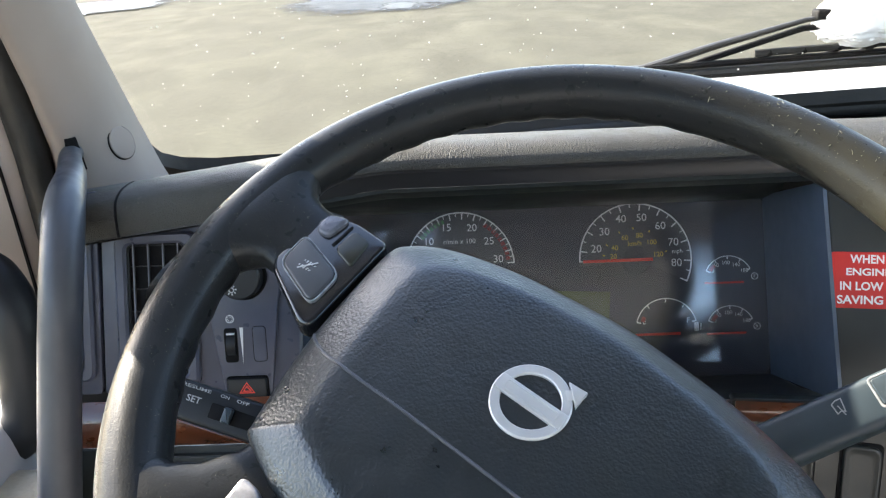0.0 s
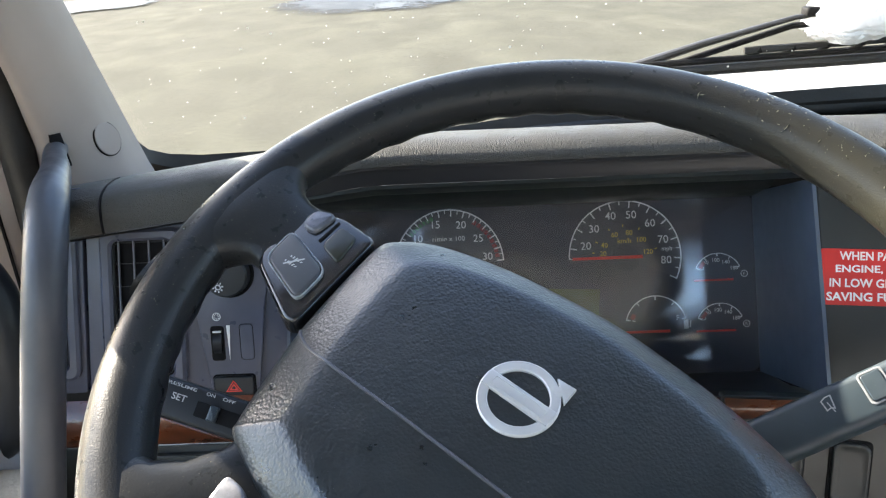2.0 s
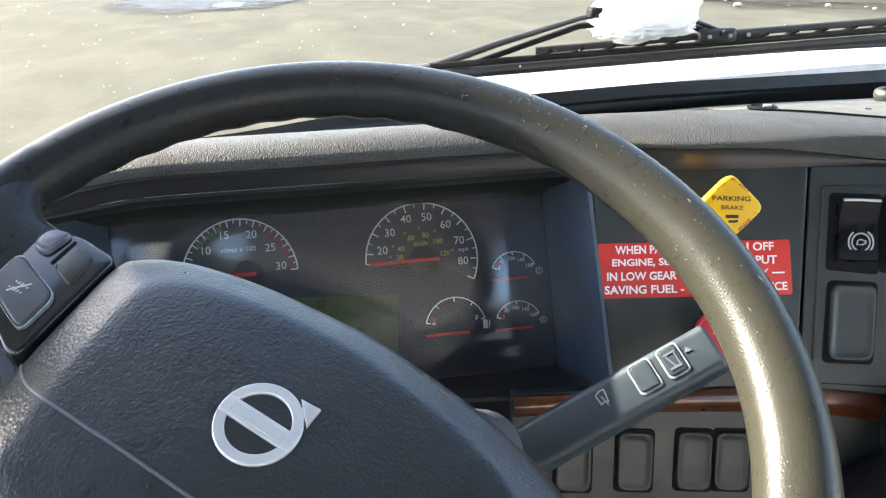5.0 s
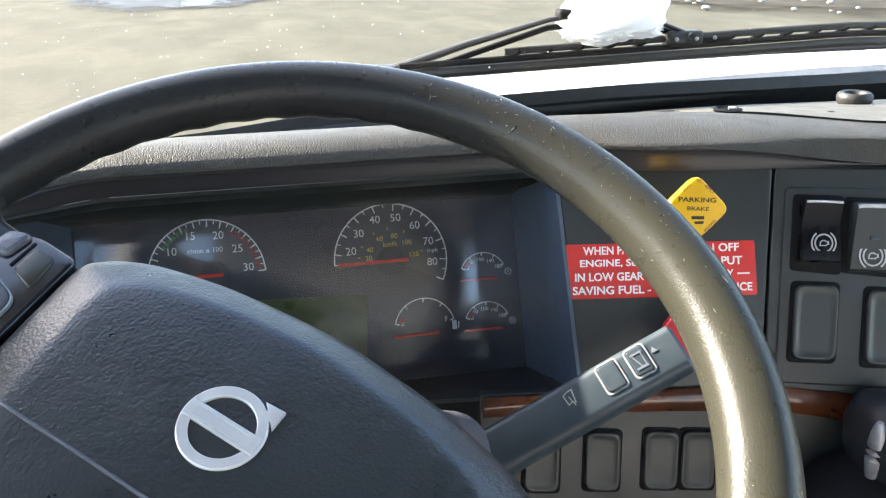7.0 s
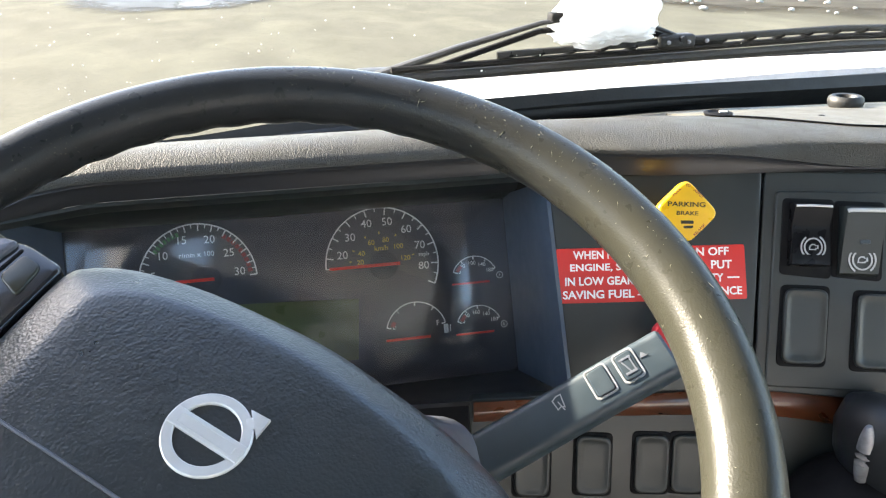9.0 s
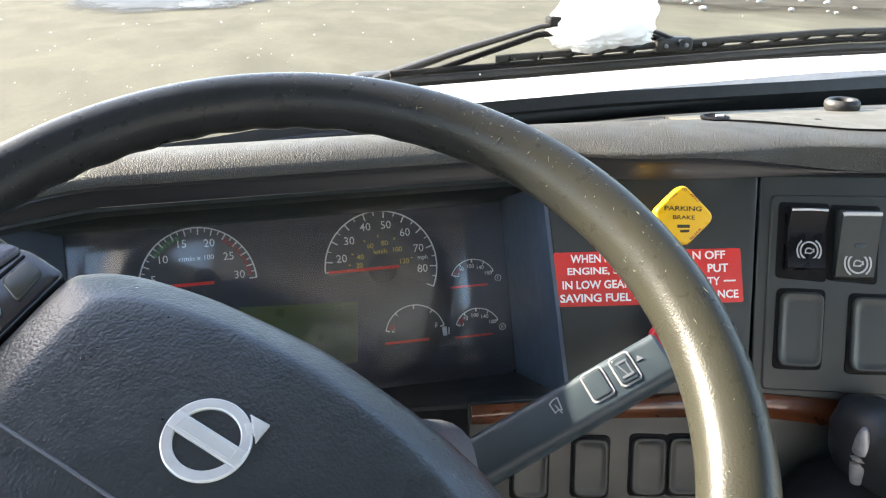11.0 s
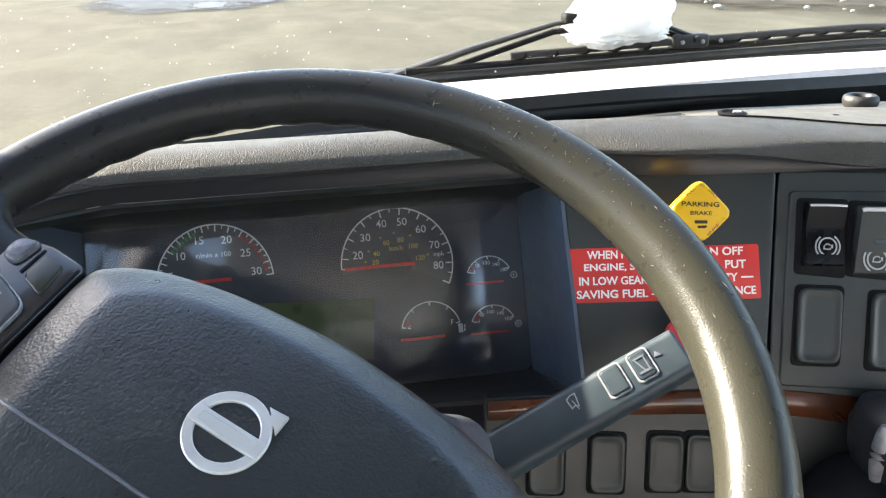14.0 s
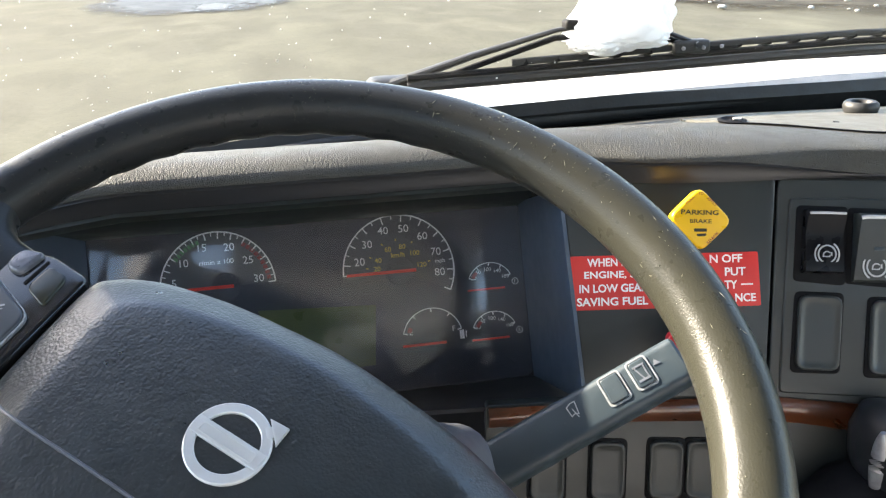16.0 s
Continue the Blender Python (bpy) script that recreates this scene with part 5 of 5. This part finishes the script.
def build_stalks():
    # wiper and engine brake stalk on the right
    up = Vector((-0.22, -0.62, 0.75))
    m, bm, ln = box_between((0.172, 0.468, 2.068), (0.3010, 0.458, 2.1405), up, 0.0325, 0.0320, 0.024, 0.0225, 0.006)
    s = thing("wiper_stalk", m, "blue-grey plastic wiper stalk with white wiper sign", "stalk")
    part("lever", bm, STALK, s)
    z = 0.0116
    def pl(p, zz=0.0, th=0.0003):
        return slab(mm(p), z + zz - 0.0002, z + zz + th, 0.0001)
    marks = [slab([(0.069 + a * 0.001, 0.004 + b * 0.001) for a, b in p], z - 0.0004, z + 0.0003, 0.00005) for p in (
        [(0, 3.6), (0.8, 3.6), (1.6, -3.6), (0.8, -3.6)], [(6.6, 5.2), (7.4, 5.0), (6.2, -4.2), (5.5, -4.0)], [(0, 3.6), (3.5, 5.2), (7.2, 5.2), (7.0, 4.5), (3.6, 4.5), (0.4, 3.0)], [(1.2, -3.6), (3.5, -2.8), (6.0, -3.8), (6.0, -3.1), (3.5, -2.1), (1.2, -2.9)], [(3.0, 1.5), (3.7, 1.5), (5.4, -5.6), (4.7, -5.6)])]
    part("wiper_mark", joined(marks), DULL_INK, s)
    for x0, x1, worn in ((0.0945, 0.1105, False), (0.1150, 0.1300, True)):
        outer, inner = rect((x0 + x1) / 2, 0.003, x1 - x0, 0.021, 0.003), rect((x0 + x1) / 2, 0.003, x1 - x0 - 0.003, 0.018, 0.002)
        part("button_rim", frame_slab(outer, inner, z - 0.003, z + 0.0006, 0.0003), WORN_RIM, s, "worn pale rim")
        part("button", slab(rect((x0 + x1) / 2, 0.003, x1 - x0 - 0.0034, 0.0175, 0.002), z - 0.002, z + 0.0014, 0.0008), STALK, s)
    part("washer_mark", joined([slab([(0.1225 + a * 0.001, 0.003 + b * 0.001) for a, b in p], z + 0.001, z + 0.0018, 0.00005) for p in ([(-4, 5.5), (4, 5.5), (4, 4.2), (-4, 4.2)], [(-4, -4), (4, -4), (4, -5.6), (-4, -5.6)], [(-3.4, 4.2), (-2.4, 4.2), (0.4, -4), (-0.6, -4)], [(2.6, 4.2), (3.6, 4.2), (3.6, -4), (2.6, -4)])]), SLAT, s)
    part("arrow_mark", slab([(0.1335, 0.007), (0.1365, 0.003), (0.1315, 0.0035)], z - 0.0005, z + 0.0003, 0.00005), SLAT, s)
    # cruise control stalk on the left: its long side faces the driver
    face = Vector((-0.05, -0.80, 0.55))
    m, bm, ln = box_between((-0.060, 0.470, 2.074), (-0.232, 0.494, 2.133), face, 0.027, 0.0255, 0.022, 0.020, 0.003)
    c = thing("cruise_control_stalk", m, "black cruise control stalk with white lettering", "stalk")
    part("lever", bm, STALK_DARK, c)
    z = 0.0105
    words("lettering", "SET", c, DULL_INK, 0.1325, -0.0024, z, 0.0044, 180, 0.0098)
    words("lettering", "RESUME", c, DULL_INK, 0.1330, -0.0100, z, 0.0022, 180, 0.0195)
    words("lettering", "ON", c, DULL_INK, 0.1135, -0.0100, z, 0.0022, 180, 0.006)
    words("lettering", "OFF", c, DULL_INK, 0.1010, -0.0100, z, 0.0022, 180, 0.0085)
    part("slide_slot", slab(rect(0.103, 0.0010, 0.034, 0.0100, 0.001), z - 0.002, z + 0.0003, 0.0001), BLACK, c)
    part("slider", slab(rect(0.1075, 0.0010, 0.0062, 0.0100, 0.001), z, z + 0.0045, 0.0014), STALK, c)
    # the underside's brown reflection is put in as a wood-coloured strip
    part("brown_reflection", box(0.02, ln - 0.004, 0.0132, 0.0142, -0.009, 0.0085), WOOD, c, "wood-coloured strip painting the brown reflection on the underside")


build_stalks()


# ---- steering wheel ----
def build_wheel():
    w = thing("steering_wheel", WHEEL, "worn black truck steering wheel turned a little clockwise", "steering wheel")
    R, r = 0.2201, 0.0180

    def dish(co, k=None):
        """The rim stands a little askew to the pad: lean what lies far out from the hub."""
        a, t = radians(41), smooth(0.10, 0.195, math.hypot(co.x, co.y)) if k is None else k
        x, y = co.x * math.cos(a) + co.y * math.sin(a), co.y * math.cos(a) - co.x * math.sin(a)
        u, v, h = -0.005 * t, 0.0055 * t, (0.0045 - 0.0439 * y + 0.0431 * x) * t
        return co + Vector((u * math.cos(a) - v * math.sin(a), u * math.sin(a) + v * math.cos(a), h))

    def dished(bm):
        for vert in bm.verts:
            vert.co = dish(vert.co)
        return bm
    loops = []
    n, q = 288, 28
    for i in range(n):
        a = 2 * math.pi * i / n
        grip = 0.0013 * (0.5 + 0.5 * math.cos(a * 50)) * smooth(95, 112, math.degrees(a)) * smooth(232, 215, math.degrees(a))
        lp = []
        for k in range(q):
            b = 2 * math.pi * k / q
            inward = max(0.0, -math.cos(b)) * max(0.0, -math.sin(b) * 0.8 + 0.35)
            rr = r + 0.0012 * max(0, -math.sin(b)) - grip * min(1, inward * 1.5)
            rad = R + rr * math.cos(b)
            lp.append((rad * math.cos(a), rad * math.sin(a), rr * math.sin(b)))
        loops.append(lp)
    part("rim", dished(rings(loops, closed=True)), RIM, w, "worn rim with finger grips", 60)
    rnd = random.Random(8)
    nicks = []
    for i in range(120):
        a = radians(rnd.gauss(84, 18)) if i < 85 else radians(rnd.uniform(5, 80))
        b = radians(rnd.gauss(105, 28))
        c, q2 = Vector((math.cos(a), math.sin(a), 0)), Vector((-math.sin(a), math.cos(a), 0))
        nrm = c * math.cos(b) + Vector((0, 0, 1)) * math.sin(b)
        side = q2.cross(nrm)
        ang = rnd.uniform(0, math.pi)
        d1 = q2 * math.cos(ang) + side * math.sin(ang)
        d2 = nrm.cross(d1)
        ln, wd = (0.0004 + 0.0026 * rnd.random() ** 3), 0.00018 + 0.00018 * rnd.random()
        p = c * R + nrm * (r + 0.00002)
        nicks.append(rings([[p + d1 * ln - nrm * 0.0004, p + d2 * wd - nrm * 0.0003, p - d1 * ln - nrm * 0.0004, p - d2 * wd - nrm * 0.0003], [p + d1 * ln * 0.6 + nrm * 0.00012, p + d2 * wd * 0.6 + nrm * 0.00015, p - d1 * ln * 0.6 + nrm * 0.00012, p - d2 * wd * 0.6 + nrm * 0.00015]]))
    tagged(part("scratches", dished(joined(nicks)), NICK, w, "pale nicks and scratches"), kind="stuff")
    # airbag pad
    half = [(1, 38), (-31, 36), (-65, 32), (-97, 24.5), (-114, 17.5), (-125, 10), (-131.5, 0), (-130, -30), (-126, -66), (-119, -98), (-113, -120), (-108, -127), (-75, -139), (-38, -146)]
    ctrl = [(x, y, 0) for x, y in half] + [(1, -148, 0)] + [(2 - x, y, 0) for x, y in half[:0:-1]]
    out = loop_pts([tuple(c / 1000 for c in p) for p in ctrl], 6)

    def face(p):
        return Vector((0.001 + (p.x - 0.001) * 0.775, -0.055 + (p.y + 0.055) * 0.79, 0))
    spec = [(-0.06, -0.014), (0.0, -0.004), (0.0, 0.004), (0.03, 0.0072), (0.09, 0.0095), (0.30, 0.0130), (0.60, 0.0178), (0.88, 0.0221), (0.98, 0.0234), (1.10, 0.0241), (1.35, 0.0245), (2.0, 0.0250), (2.8, 0.0256), (3.6, 0.0260)]
    loops = []
    for t, h in spec:
        loops.append([tuple(p.lerp(face(p), t) + Vector((0, 0, h))) for p in out])
    pad_bm = rings(loops)

    skin = BVHTree.FromBMesh(pad_bm)

    def pad_h(x, y):
        """The height of the pad's skin at a place."""
        hit = skin.ray_cast(Vector((x, y, 0.2)), Vector((0, 0, -1)))[0]
        return hit.z if hit else 0.004
    part("airbag_pad", pad_bm, PAD, w, "grained black airbag pad", 70)
    seam = curve_pts([(-0.1250, -0.0655, 0), (-0.1165, -0.0705, 0), (-0.0965, -0.0752, 0), (-0.049, -0.0750, 0), (0.001, -0.0750, 0), (0.051, -0.0750, 0), (0.0985, -0.0752, 0), (0.1185, -0.0705, 0), (0.1270, -0.0655, 0)], 14)
    part("seam", tube([(p.x, p.y, pad_h(p.x, p.y) - 0.0001) for p in seam], 0.0009, 8), HANDLE, w, "pale seam across the pad")
    # badge: ring, bar and arrow as plain shapes
    ex, ey, ez = -0.0090, -0.0350, 0.0254
    part("badge_ring", lathe([(0.0143, 0.0), (0.0143, 0.0017), (0.0148, 0.0021), (0.0187, 0.0021), (0.0193, 0.0016), (0.0194, 0.0)], 64), CHROME, w).location = (ex, ey, ez)
    part("badge_bar", slab([(ex - 0.0182, ey - 0.0042), (ex + 0.0182, ey - 0.0042), (ex + 0.0182, ey + 0.0042), (ex - 0.0182, ey + 0.0042)], ez, ez + 0.0027, 0.0005), CHROME, w)
    part("badge_bar_relief", frame_slab(rect(ex, ey, 0.0290, 0.0052, 0.001), rect(ex, ey, 0.0282, 0.0044, 0.0008), ez, ez + 0.00295, 0.0001), CHROME, w)
    ar = Matrix.Translation((ex, ey, ez)) @ Matrix.Rotation(radians(47), 4, "Z")
    b = joined([slab([(0.0165, -0.0028), (0.0208, -0.0028), (0.0208, 0.0028), (0.0165, 0.0028)], 0, 0.0022, 0.0004), slab([(0.0195, -0.0068), (0.0268, 0.0), (0.0195, 0.0068)], 0, 0.0023, 0.0005)])
    bmesh.ops.transform(b, matrix=ar, verts=b.verts)
    part("badge_arrow", b, CHROME, w)

    # spokes and their button panels, the right hand ones mirrored
    for sx in (1, -1):
        def mx(x):
            return x if sx == 1 else 0.002 - x

        def neck(spec_, name):
            lps = []
            for (cx, cy), (dx, dy), hw, ht, zc in spec_:
                dn = Vector((dx, dy)).normalized()
                px, py = -dn.y, dn.x
                lp = []
                for k in range(24):
                    a = 2 * math.pi * k / 24
                    ca, sa = math.cos(a), math.sin(a)
                    e = 0.62
                    u = math.copysign(abs(ca) ** e, ca) * hw
                    v = math.copysign(abs(sa) ** 0.9, sa) * ht
                    lp.append((mx((cx + px * u) / 1000), (cy + py * u) / 1000, (v + zc) / 1000))
                lps.append(lp)
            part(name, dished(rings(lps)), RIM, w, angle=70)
        neck([((-150, -24), (-1, 0), 27, 8, -3), ((-172, -21), (-1, 0), 25.5, 10, -1.5), ((-184, -20.5), (-1, 0), 25.5, 12, -0.5), ((-192, -22.5), (-1, 0), 30, 14, 0), ((-199, -24.5), (-1, 0), 38, 15.5, 0), ((-205, -25), (-1, 0), 48, 16.6, 0), ((-211, -26), (-1, 0), 60, 17.0, 0), ((-216, -26), (-1, 0), 72, 16.8, 0), ((-220, -26), (-1, 0), 78, 15, 0)], "upper_spoke")
        dr = (-0.55, -0.83)
        neck([((-78, -120), dr, 30, 8, -3), ((-86, -145), dr, 22, 10, -1), ((-95, -160), dr, 20, 12, 0), ((-103, -172), dr, 25, 15, 0), ((-110, -181), dr, 36, 16.6, 0), ((-117, -188), dr, 52, 17, 0), ((-122, -192), dr, 64, 15, 0)], "lower_spoke")
        def mp(poly):
            return [(mx(x / 1000), y / 1000) for x, y in poly]
        panel = rounded(mp([(-176, -2), (-158, 4.5), (-133, 3), (-128, -63), (-134, -66), (-171, -49), (-177, -42)]), 0.005)
        bp = part("button_panel", dished(slab(panel, -0.004, 0.0085, 0.0025)), GLOSSY_BLACK, w, "glossy black button panel")
        part("button", dished(slab(rounded(mp([(-169.5, -43), (-172, -21), (-139, -31), (-137, -54)]), 0.006), 0.004, 0.0112, 0.0016)), BUTTON, bp, "worn button with pale sign")
        part("button_rim", dished(frame_slab(rounded(mp([(-170.8, -43.6), (-173.3, -20.0), (-137.7, -30.2), (-135.7, -55)]), 0.0065), rounded(mp([(-169.7, -43.1), (-172.2, -20.8), (-138.8, -30.8), (-136.8, -54.2)]), 0.006), 0.004, 0.0104, 0.0003)), WORN_RIM, bp, "worn shiny button edge")
        part("button", dished(slab(rounded(mp([(-172, -14.5), (-173, -1), (-159.5, 3), (-161, -15.5)]), 0.005), 0.004, 0.0116, 0.0026)), WORN_SMALL, bp, "small button worn silvery")
        part("button", dished(slab(rounded(mp([(-153, -18.5), (-153.5, -1.5), (-141, -2.5), (-137.5, -23)]), 0.004), 0.004, 0.0098, 0.0012)), LCD_GLOSS, bp, "glossy olive blank button")
        part("slit", dished(slab(rounded(mp([(-156.8, -17), (-157.2, 0), (-155.6, 0), (-155.2, -17)]), 0.0006), 0.004, 0.0090, 0.0002)), BLACK, bp)
        ic = []
        for k in range(-2, 3):
            bar = [(-155.6 + k * 1.7, -36 + abs(k) * 0.3), (-154.9 + k * 1.7, -36 + abs(k) * 0.3), (-154.6 + k * 1.9, -33.8 - abs(k) * 0.3), (-155.3 + k * 1.9, -33.8 - abs(k) * 0.3)]
            ic.append(slab(mp(bar), 0.0110, 0.01142, 0.00004))
            ic.append(slab(mp([(x - 0.5, y - 3.9) for x, y in bar]), 0.0110, 0.01142, 0.00004))
        ic.append(slab(mp([(-159, -41.2), (-158.3, -41.6), (-151.4, -32.2), (-152.1, -31.8)]), 0.0110, 0.01144, 0.00004))
        part("sign", dished(joined(ic)), DULL_INK, bp)
        tri = rounded(mp([(-88, -142), (-84.5, -158), (-68, -148), (-76, -142)]), 0.004)
        part("lower_button", dished(slab(tri, 0.004, 0.0125, 0.002)), SILVER_WORN, w, "shiny worn lower button")


build_wheel()
